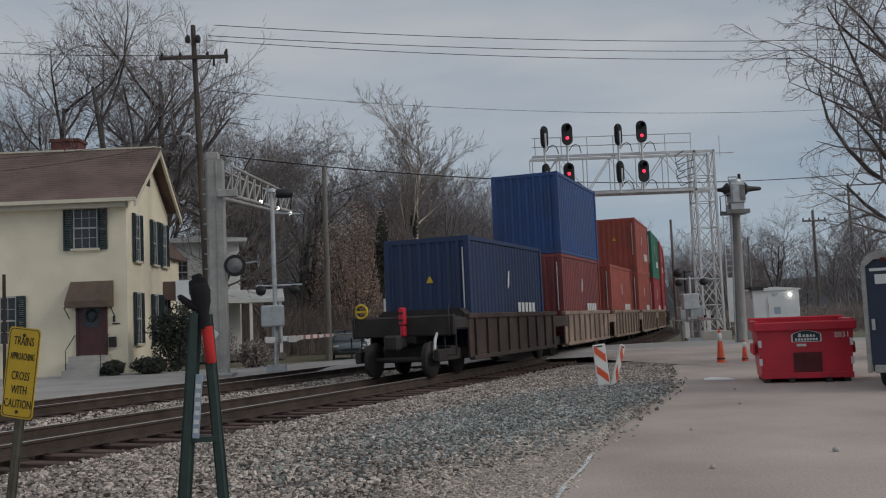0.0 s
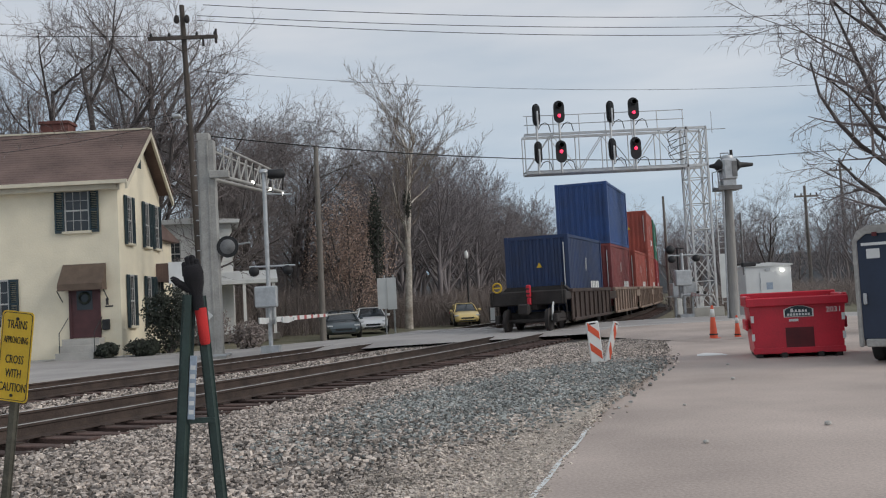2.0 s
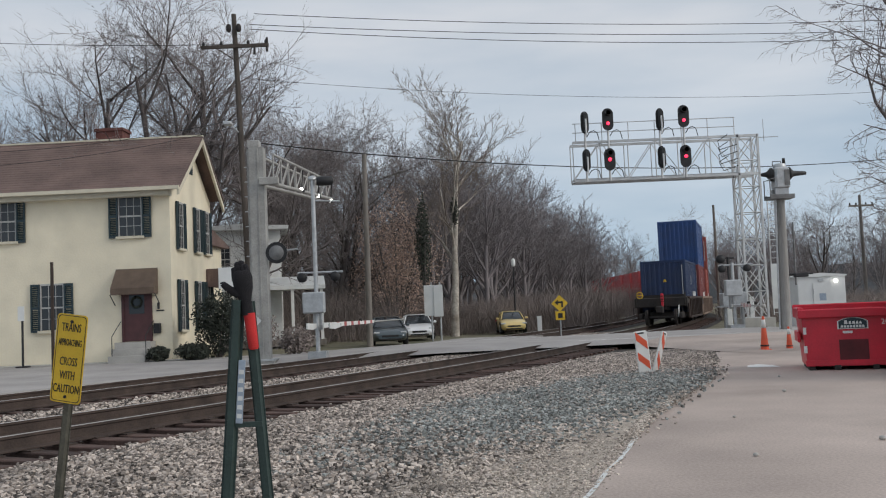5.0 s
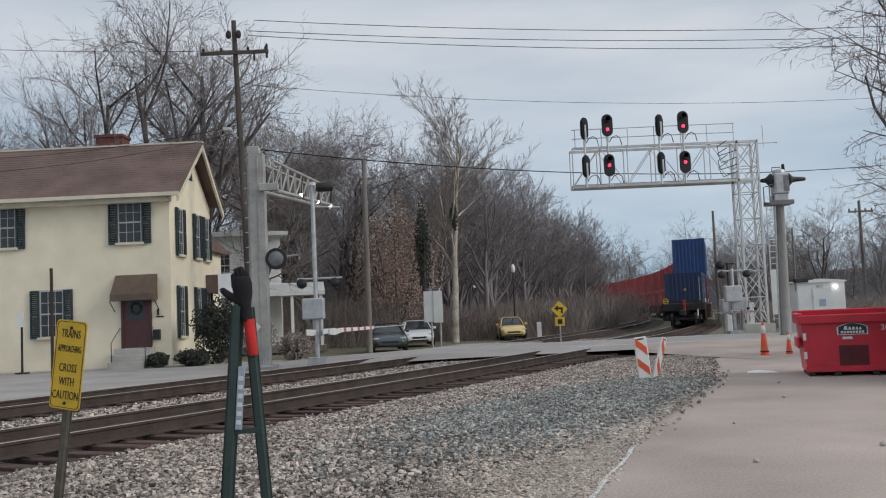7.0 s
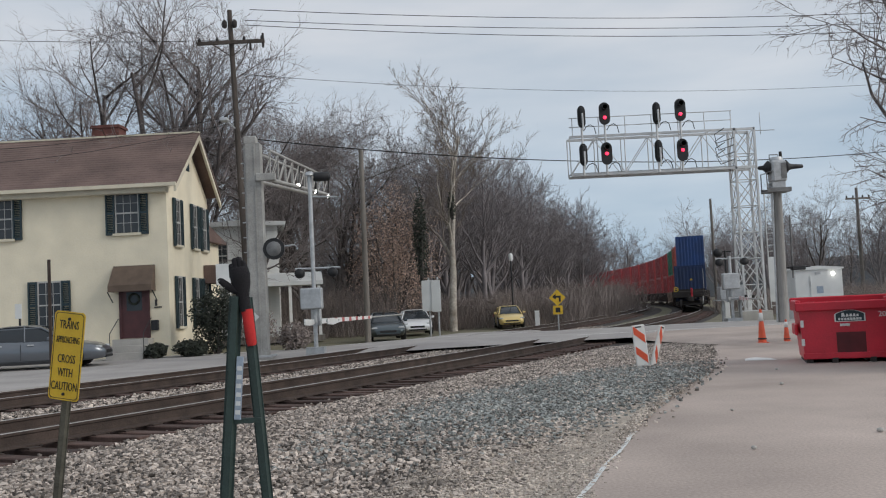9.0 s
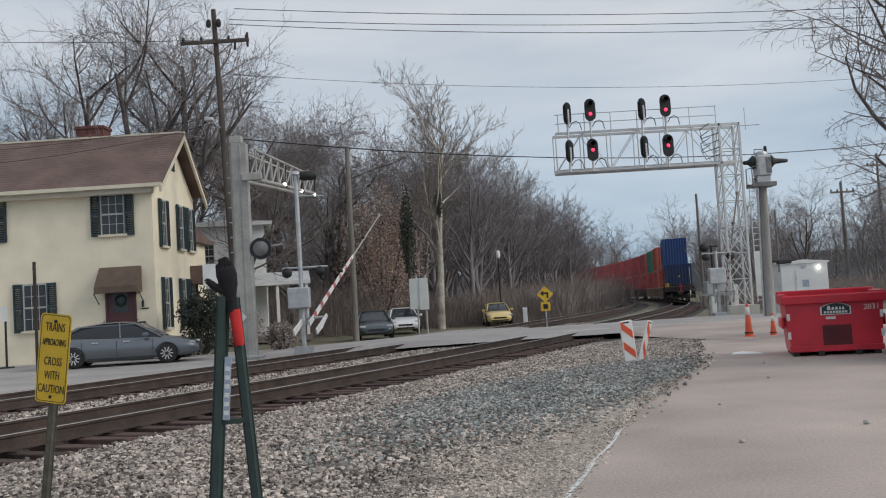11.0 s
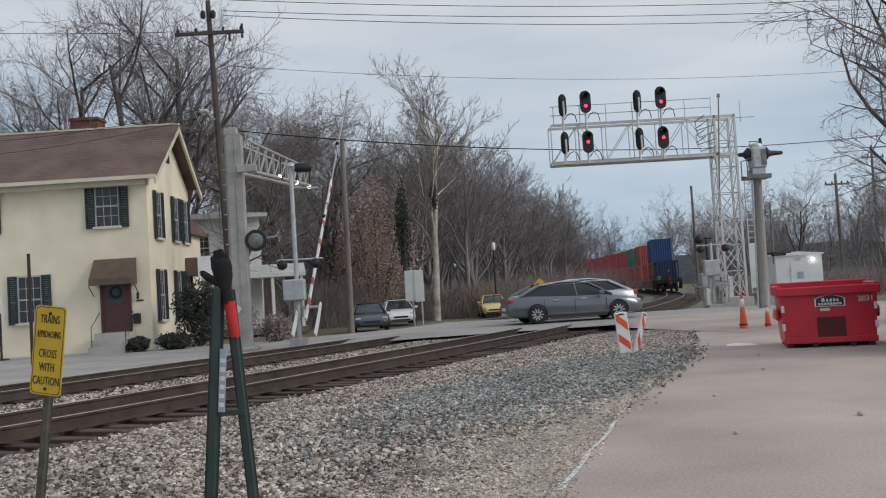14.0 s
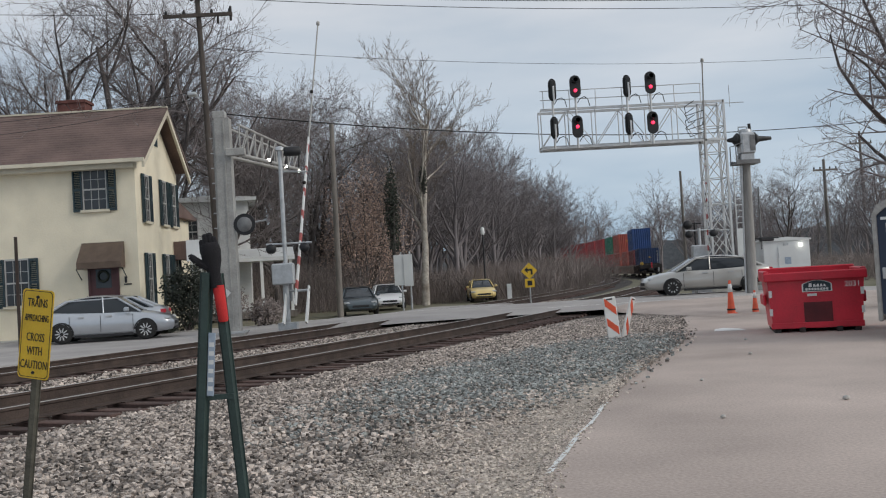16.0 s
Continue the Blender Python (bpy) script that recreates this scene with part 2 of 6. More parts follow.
# ---------------------------------------------------------------- mesh building
class Mesh:
    """Vertices and faces of one part, filled by simple shapes."""

    def __init__(self):
        self.v, self.f, self.smooth = [], [], []

    def add(self, verts, faces, smooth=False):
        k = len(self.v)
        self.v += [tuple(p) for p in verts]
        self.f += [tuple(i + k for i in face) for face in faces]
        self.smooth += [smooth] * len(faces)
        return self

    def box(self, x0, x1, y0, y1, z0, z1, bevel=0.0, m=None):
        b = min(bevel, (x1 - x0) * 0.4, (y1 - y0) * 0.4, (z1 - z0) * 0.4)
        if b <= 0:
            v = [(x, y, z) for x in (x0, x1) for y in (y0, y1) for z in (z0, z1)]
            f = [(0, 1, 3, 2), (4, 6, 7, 5), (0, 4, 5, 1), (2, 3, 7, 6), (0, 2, 6, 4), (1, 5, 7, 3)]
        else:
            bm = bmesh.new()
            bmesh.ops.create_cube(bm, size=1)
            for p in bm.verts:
                p.co = Vector(((x0 + x1) / 2 + p.co.x * (x1 - x0), (y0 + y1) / 2 + p.co.y * (y1 - y0), (z0 + z1) / 2 + p.co.z * (z1 - z0)))
            bmesh.ops.bevel(bm, geom=bm.edges[:], offset=b, segments=1, affect="EDGES")
            bm.verts.index_update()
            v, f = [p.co.copy() for p in bm.verts], [[p.index for p in g.verts] for g in bm.faces]
            bm.free()
        if m is not None:
            v = [m @ Vector(p) for p in v]
        return self.add(v, f)

    def tube(self, p0, p1, r0, r1=None, n=8, caps=True):
        r1 = r0 if r1 is None else r1
        a, b = Vector(p0), Vector(p1)
        d = (b - a).normalized()
        u = d.orthogonal().normalized()
        w = d.cross(u)
        v = [c + (u * math.cos(2 * math.pi * i / n) + w * math.sin(2 * math.pi * i / n)) * r for c, r in ((a, r0), (b, r1)) for i in range(n)]
        self.add(v, [(i, (i + 1) % n, n + (i + 1) % n, n + i) for i in range(n)], True)
        if caps:
            self.add(v, [tuple(reversed(range(n))), tuple(range(n, 2 * n))])
        return self

    def path(self, pts, r, n=6):
        """One bent round bar along the points."""
        pts = [Vector(p) for p in pts]
        v, u = [], None
        for i, p in enumerate(pts):
            d = (pts[min(i + 1, len(pts) - 1)] - pts[max(i - 1, 0)]).normalized()
            u = d.orthogonal().normalized() if u is None else (u - d * u.dot(d)).normalized()
            w = d.cross(u)
            v += [p + (u * math.cos(2 * math.pi * j / n) + w * math.sin(2 * math.pi * j / n)) * r for j in range(n)]
        k = len(pts)
        self.add(v, [(i * n + j, i * n + (j + 1) % n, (i + 1) * n + (j + 1) % n, (i + 1) * n + j) for i in range(k - 1) for j in range(n)], True)
        return self

    def lathe(self, profile, n=16, centre=(0, 0, 0), axis="z"):
        """profile: (radius, height) pairs turned about an axis through centre."""
        v = []
        for r, h in profile:
            for i in range(n):
                c, s = r * math.cos(2 * math.pi * i / n), r * math.sin(2 * math.pi * i / n)
                p = {"z": (c, s, h), "y": (c, h, s), "x": (h, c, s)}[axis]
                v.append(tuple(a + b for a, b in zip(p, centre)))
        f = [(j * n + i, j * n + (i + 1) % n, (j + 1) * n + (i + 1) % n, (j + 1) * n + i) for j in range(len(profile) - 1) for i in range(n)]
        self.add(v, f, True)
        self.add(v, [tuple(range(n)), tuple(range((len(profile) - 1) * n, len(profile) * n))])
        return self

    def prism(self, outline, y0, y1, axis="y"):
        """An outline of (a, b) pairs drawn out between y0 and y1."""
        n = len(outline)
        put = {"y": lambda a, b, c: (a, c, b), "x": lambda a, b, c: (c, a, b), "z": lambda a, b, c: (a, b, c)}[axis]
        v = [put(a, b, c) for c in (y0, y1) for a, b in outline]
        return self.add(v, [tuple(range(n)), tuple(range(2 * n - 1, n - 1, -1))] + [(i, i + n, (i + 1) % n + n, (i + 1) % n) for i in range(n)])

    def data(self, name, mat):
        me = bpy.data.meshes.new(name)
        me.from_pydata(self.v, [], self.f)
        me.polygons.foreach_set("use_smooth", self.smooth)
        me.materials.append(mat)
        me.update()
        bm = bmesh.new()
        bm.from_mesh(me)
        if len(bm.faces) < 4000:
            bmesh.ops.recalc_face_normals(bm, faces=bm.faces)
        bm.to_mesh(me)
        bm.free()
        return me


def part(name, shape, mat, parent=None, label="", at=None):
    ob = new(name, shape.data(name, mat) if isinstance(shape, Mesh) else shape)
    if parent is not None:
        ob.parent = parent
    if at is not None:
        ob.matrix_basis = at
    return tagged(ob, label)


def thing(name, label, category, at=None, group="", kind=""):
    ob = new(name)
    ob.empty_display_size = 0.2
    if at is not None:
        ob.matrix_basis = at
    return tagged(ob, label, category, group, kind)


def flat_text(words, size, mat, parent, at, name="lettering"):
    """Real letters, as a thin mesh."""
    cu = bpy.data.curves.new(name, "FONT")
    cu.body, cu.size, cu.align_x, cu.align_y, cu.extrude, cu.resolution_u = words, size, "CENTER", "CENTER", 0.0015, 2
    tmp = bpy.data.objects.new(name, cu)
    scene.collection.objects.link(tmp)
    bpy.context.view_layer.update()
    me = bpy.data.meshes.new_from_object(tmp.evaluated_get(bpy.context.evaluated_depsgraph_get()))
    bpy.data.objects.remove(tmp)
    me.materials.clear()
    me.materials.append(mat)
    ob = new(name, me)
    ob.parent = parent
    ob.matrix_basis = at
    return ob


# ---------------------------------------------------------------- the tracks' plan
STEP = 0.5


def track_plan():
    """The centre line of the track nearest the lot: place and heading by distance along it; a long left-hand curve."""
    out = []
    for i in range(-80, 560):
        s = i * STEP
        h = 0.4987 - 0.003907 * min(max(s, 0), 23.1) - 0.002725 * max(s - 23.1, 0)
        out.append([s, h])
    x, y = -5.757, 13.0
    k = 80
    place = {k: (x, y)}
    for i in range(k, len(out) - 1):
        x, y = x + math.sin(out[i][1]) * STEP, y + math.cos(out[i][1]) * STEP
        place[i + 1] = (x, y)
    x, y = place[k]
    for i in range(k, 0, -1):
        x, y = x - math.sin(out[i][1]) * STEP, y - math.cos(out[i][1]) * STEP
        place[i - 1] = (x, y)
    return [(s, *place[i], h) for i, (s, h) in enumerate(out)]


PLAN = track_plan()
RAIL_TOP = 0.20


def on_track(s, side=0.0, z=RAIL_TOP):
    """A point beside the centre line (side: metres to its right) and the heading there."""
    k = (s - PLAN[0][0]) / STEP
    i = max(0, min(int(k), len(PLAN) - 2))
    a, b, u = PLAN[i], PLAN[i + 1], k - i
    x, y, h = (a[j] + (b[j] - a[j]) * u for j in (1, 2, 3))
    return Vector((x + side * math.cos(h), y - side * math.sin(h), z)), h


# ---------------------------------------------------------------- ground, lot, road, tracks
def sheet(name, outline, z, mat, label, category, thick=0.06):
    m = Mesh().prism(outline, z - thick, z, "z")
    return tagged(part(name, m, mat), label, category, kind="structure")


def build_ground():
    m = Mesh()
    xs = [-900, -300, -120, -60] + list(range(-40, 61, 5)) + [90, 160, 300, 900]
    ys = [-60, -20, -5] + list(range(0, 121, 5)) + [140, 180, 260, 500, 2500]
    v = [(x, y, -0.10 + 0.02 * noise.noise((x * 0.2, y * 0.2, 0))) for y in ys for x in xs]
    n = len(xs)
    m.add(v, [(j * n + i, j * n + i + 1, (j + 1) * n + i + 1, (j + 1) * n + i) for j in range(len(ys) - 1) for i in range(n - 1)], True)
    tagged(part("ground", m, M_EARTH), "bare earth and dry winter grass beside the railway", "ground", kind="structure")
    sheet("pavement_lot", [(-6.0, -20), (40, -20), (40, 29.6), (11, 29.8), (7.6, 27.2), (6.6, 23.2), (4.5, 17.3), (3.55, 15.0), (2.56, 12.7), (1.74, 10.3), (.98, 7.9), (0.1, 4.0), (-1.2, 2.2), (-6.0, 1.0)], 0.0, M_LOT,
          "pale worn asphalt lot beside the ballast", "pavement")
    # the thin pale seam and broken edge of the lot
    rng = random.Random(4)
    seam = Mesh()
    a, b = Vector((.90, 7.2, 0)), Vector((2.50, 12.2, 0))
    pts = [a.lerp(b, i / 14) + Vector((rng.uniform(-.02, .02), 0, 0)) for i in range(15)]
    for p, q in zip(pts, pts[1:]):
        w = rng.uniform(0.02, 0.055)
        seam.add([(p.x, p.y, 0.005), (p.x + w, p.y, 0.005), (q.x + w, q.y, 0.005), (q.x, q.y, 0.005)], [(0, 1, 2, 3)])
    tagged(part("pavement_seam", seam, M_SHEDWHITE), "thin pale seam along the lot's edge", "pavement seam", kind="structure")


NEAR_LANE = [(-60, 25.5), (-24, 31.0), (-11.5, 32.8), (0, 34.2), (11, 35.7), (18, 35.4), (30, 33.0), (60, 26)]
FAR_LANE = [(-60, 28.7), (-24, 34.0), (-11.5, 34.9), (0, 37.3), (11, 38.8), (18, 38.4), (30, 36.2), (60, 29)]


def lane_y(lane, x):
    for (x0, y0), (x1, y1) in zip(lane, lane[1:]):
        if x <= x1:
            u = max(0.0, (x - x0) / (x1 - x0))
            return y0 + (y1 - y0) * u
    return lane[-1][1]


def road_z(x):
    """The road rises to the crossing and falls again beyond it."""
    def ease(u):
        u = min(max(u, 0), 1)
        return u * u * (3 - 2 * u)
    return 0.04 + 0.20 * ease((x + 9) / 10) - 0.16 * ease((x - 12) / 9)


def build_road():
    m = Mesh()
    xs = [-60 + 1.5 * i for i in range(81)]
    rows = []
    for x in xs:
        z = road_z(x)
        far = lane_y(FAR_LANE, x) + 1.9
        near = lane_y(NEAR_LANE, x) - 1.4
        rows.append([(x, near - 0.9, z - 0.14), (x, near, z), (x, (near + far) / 2, z + 0.03), (x, far, z), (x, far + 0.8, z - 0.16)])
    v = [p for r in rows for p in r]
    m.add(v, [(i * 5 + j, i * 5 + 5 + j, i * 5 + 6 + j, i * 5 + 1 + j) for i in range(len(xs) - 1) for j in range(4)], True)
    tagged(part("road", m, M_ROAD), "grey asphalt road rising to the level crossing", "road", kind="structure")
    # the apron that falls from the crossing to the lot
    ap = Mesh()
    xs2 = [6.6 + 0.9 * i for i in range(38)]
    for x in xs2:
        y1 = lane_y(NEAR_LANE, x) - 1.4
        y0 = 25.6 if x < 9 else 26.5
        u = min(1.0, (x - 6.6) / 1.5)
        ap.v += [(x, y1 - 1.0 - (y1 - y0 - 1) * u, 0.006), (x, y1 - .9 - (y1 - y0 - 1.2) * .5 * u, .006 + (road_z(x) - .004) * .45), (x, y1 + .25, road_z(x) + .004)]
    for i in range(len(xs2) - 1):
        for j in (0, 1):
            ap.f.append((i * 3 + j, i * 3 + j + 3, i * 3 + j + 4, i * 3 + j + 1))
            ap.smooth.append(True)
    tagged(part("pavement_apron", ap, M_LOT), "pale asphalt apron falling from the crossing to the lot", "pavement", kind="structure")
    # the side street between the far track and the house
    edge = [on_track(s, -8.6, 0)[0] for s in (-40, -20, -6, 4, 9)]
    sheet("road_side_street", [(p.x, p.y) for p in edge] + [(-3.2, 33.2), (-8.5, 35.2), (-24, 36.2), (-62, 31.5), (-62, -10)], 0.012, M_ROAD, "wide grey side street in front of the house", "road")
    sheet("sidewalk", [(-30, 36.1), (-8.4, 36.3), (-4.2, 36.9), (-3.9, 38.0), (-9, 37.4), (-30, 37.2)], 0.075, M_CONCRETE, "narrow concrete sidewalk in front of the house", "sidewalk", 0.12)
    # white stop lines and edge line at the crossing
    lines = Mesh()
    xs = [4.6 + 0.6 * i for i in range(30)]
    for x0, x1 in zip(xs, xs[1:]):
        lines.add([(x, lane_y(NEAR_LANE, x) + o, road_z(x) + 0.006) for x, o in ((x0, -1.3), (x1, -1.3), (x1, -1.14), (x0, -1.14))], [(0, 1, 2, 3)])
    for x0, x1 in zip(xs, xs[1:]):
        lines.add([(x - 9, lane_y(FAR_LANE, x - 9) + o, road_z(x - 9) + 0.006) for x, o in ((x0, 1.45), (x1, 1.45), (x1, 1.58), (x0, 1.58))], [(0, 1, 2, 3)])
    tagged(part("road_marking", lines, M_WHITE), "worn white edge lines on the crossing", "road marking", kind="structure")
    mark = Mesh().add([(6.45, 20.7, .005), (7.1, 20.5, .005), (7.15, 21.1, .005), (6.95, 21.6, .005), (6.65, 21.3, .005)], [(0, 1, 2, 3, 4)])
    tagged(part("pavement_patch", mark, M_WHITE), "patch of white paint on the lot", "pavement marking", kind="structure")


TRACKS = [("near", 0.0), ("far", -5.2)]
CROSS = (23.5, 30.8)


def rail_sweep(side, s0, s1, outline, step=1.0):
    """Sweep an outline of (sideways, up) pairs along the curve."""
    m = Mesh()
    rows = []
    s = s0
    while s <= s1:
        rows.append([on_track(s, side + a, b)[0] for a, b in outline])
        s += step
    n = len(outline)
    m.add([p for r in rows for p in r], [(i * n + j, i * n + (j + 1) % n, (i + 1) * n + (j + 1) % n, (i + 1) * n + j) for i in range(len(rows) - 1) for j in range(n)])
    m.add(rows[0] + rows[-1], [tuple(range(n)), tuple(range(2 * n - 1, n - 1, -1))])
    return m


def build_tracks():
    for k, (which, side) in enumerate(TRACKS):
        bed = rail_sweep(side, -38, 262, [(-2.7, -0.16), (-1.7, -0.075), (2.1, -0.09), (2.8, -0.16)], 2.0)
        tagged(part("ballast_bed_" + which, bed, M_OILBED), "oil-blackened bed of crushed stone under the track", "ballast", kind="structure")
        track = thing("railway_track", "rusty steel rails on old wooden ties in ballast", "railway track", group="tracks", kind="structure")
        for e in (-0.752, 0.752):
            z = RAIL_TOP
            rail = rail_sweep(side + e, -38, 262, [(-0.076, z - .20), (-0.076, z - .185), (-0.014, z - .16), (-0.012, z - .05), (-0.037, z - .038), (-0.037, z - .004), (0.037, z - .004), (0.037, z - .038), (0.012, z - .05), (0.014, z - .16), (0.076, z - .185), (0.076, z - .20)])
            r = part("rail", rail, M_RAIL, track)
            part("rail_head", rail_sweep(side + e, -38, 262, [(-0.028, z - .004), (-0.022, z), (0.022, z), (0.028, z - .004)]), M_RAILTOP, r, "bright worn running surface")
        tie_me = Mesh().box(-1.3, 1.72 if k == 0 else 1.3, -0.115, 0.115, -0.17, -0.015, 0.014).data("tie", M_TIE)
        plate_me = Mesh().box(-.17, .17, -.09, .09, -.016, .004).data("tie_plate", M_RAIL)
        rng = random.Random(k)
        for i in range(150):
            s = -8 + i * 0.53
            if CROSS[0] - .1 < s + (2.2 if k else 0) < CROSS[1]:
                continue
            p, h = on_track(s, side + rng.uniform(-.05, .05), 0.0)
            tie = part("tie", tie_me, M_TIE, track, at=Matrix.Translation(p + Vector((0, 0, rng.uniform(-.012, .008)))) @ Matrix.Rotation(-h + rng.uniform(-.03, .03), 4, "Z"))
            if k == 0 and i < 62:
                for e in (-.752, .752):
                    part("tie_plate", plate_me, M_RAIL, tie, at=pose(e, 0, 0))
        # crossing panels between and beside the rails
        for a, b in ((-2.3, -0.84), (-0.66, 0.66), (0.84, 1.5)):
            part("crossing_panel", rail_sweep(side + (a + b) / 2, CROSS[0] - side * 0.25, CROSS[1] - side * 0.25, [(-(b - a) / 2, 0.0), (-(b - a) / 2, 0.195), ((b - a) / 2, 0.195), ((b - a) / 2, 0.0)], 0.5), M_ROAD, track)


# ---------------------------------------------------------------- train
def corrugated_wall(m, length, height, axis, at, z0, pitch=0.28, depth=0.045):
    """A pressed steel wall: trapezoid ribs along its length."""
    pts = []
    x = -length / 2
    while x < length / 2 - 1e-6:
        for dx, d in ((0, 0), (0.36, 0), (0.5, depth), (0.86, depth)):
            if x + dx * pitch <= length / 2:
                pts.append((x + dx * pitch, d))
        x += pitch
    pts.append((length / 2, 0))
    sign = 1 if at > 0 else -1
    v = []
    for z in (z0, z0 + height):
        for a, d in pts:
            v.append((at - sign * d, a, z) if axis == "y" else (a, at - sign * d, z))
    n = len(pts)
    m.add(v, [(i, i + 1, n + i + 1, n + i) for i in range(n - 1)])


CONT_L, CONT_W, CONT_H = 6.6, 2.44, 2.92


def container(mat, label, doors=True, marks=True):
    """A ribbed box with corner posts; +y is the way it travels, its tail faces -y."""
    c = thing("shipping_container", label, "shipping container", group="containers on the train")
    L, Wd, H = CONT_L, CONT_W, CONT_H
    shell = Mesh()
    for sx in (-1, 1):
        corrugated_wall(shell, L - 0.2, H - 0.25, "y", sx * (Wd / 2 - 0.01), 0.12)
    for sy in (-1, 1):
        corrugated_wall(shell, Wd - 0.2, H - 0.25, "x", sy * (L / 2 - 0.01), 0.12)
    shell.box(-Wd / 2 + .03, Wd / 2 - .03, -L / 2 + .03, L / 2 - .03, H - 0.06, H - 0.02)
    shell.box(-Wd / 2 + .03, Wd / 2 - .03, -L / 2 + .03, L / 2 - .03, 0.05, 0.1)
    part("shell", shell, mat, c)
    frame_m = Mesh()
    for sx in (-1, 1):
        for z in (0.0, H - 0.11):
            frame_m.box(sx * Wd / 2 - (0.09 if sx > 0 else 0), sx * Wd / 2 + (0.09 if sx < 0 else 0), -L / 2, L / 2, z, z + 0.11)
    for sy in (-1, 1):
        for z in (0.0, H - 0.13):
            frame_m.box(-Wd / 2, Wd / 2, sy * L / 2 - (0.1 if sy > 0 else 0), sy * L / 2 + (0.1 if sy < 0 else 0), z + .002, z + 0.13)
    part("frame", frame_m, mat, c)
    for sx in (-1, 1):
        for sy in (-1, 1):
            x, y = sx * (Wd / 2 - 0.05), sy * (L / 2 - 0.05)
            part("corner_post", Mesh().box(x - .075, x + .075, y - .075, y + .075, -0.006, H + 0.006, 0.01), mat, c)
    if marks:
        bars = Mesh()
        for i in range(5):
            bars.box(Wd / 2 + .001, Wd / 2 + .008, L / 2 - 2.6 + i * .36, L / 2 - 2.35 + i * .36, 0.75, 1.15)
        part("lettering_mark", bars, M_WHITE, c, "white painted marks")
        part("emblem", Mesh().prism([(0.0, 0.0), (.14, .1), (.2, .55), (.1, .5), (.05, .3)], Wd / 2 + .001, Wd / 2 + .008, "x"), M_WHITE, c, "white painted emblem", at=pose(0, -0.2, 1.55))
        part("code_mark", Mesh().box(Wd / 2 - .19, Wd / 2 - .155, -L / 2 - .008, -L / 2 - .001, 0.9, H - 0.3), M_WHITE, c, "white column of codes")
        part("hazard_label", Mesh().prism([(-.11, -.09), (.11, -.09), (.0, .11)], -L / 2 - .012, -L / 2 - .002, "y"), M_YELLOW, c, "small yellow warning triangle", at=pose(0.08, 0, 1.8))
    return c


def bogie(parent, y):
    """A two-axle truck: side frames and four wheels."""
    b = part("bogie", Mesh().box(-1.15, -0.98, y - 1.15, y + 1.15, 0.36, 0.66, 0.03).box(0.98, 1.15, y - 1.15, y + 1.15, 0.36, 0.66, 0.03).box(-1.1, 1.1, y - .25, y + .25, 0.42, 0.72, .02), M_DARKSTEEL, parent, "grimy two-axle truck")
    for dy in (-0.85, 0.85):
        part("axle", Mesh().tube((-1.0, y + dy, .42), (1.0, y + dy, .42), .07, n=8), M_DARKSTEEL, b)
        for e in (-0.77, 0.77):
            part("wheel", Mesh().lathe([(.42, -.06), (.42, .05), (.455, .05), (.455, .075), (.1, .075)], 18, (e, y + dy, .42), "x"), M_DARKSTEEL, b)


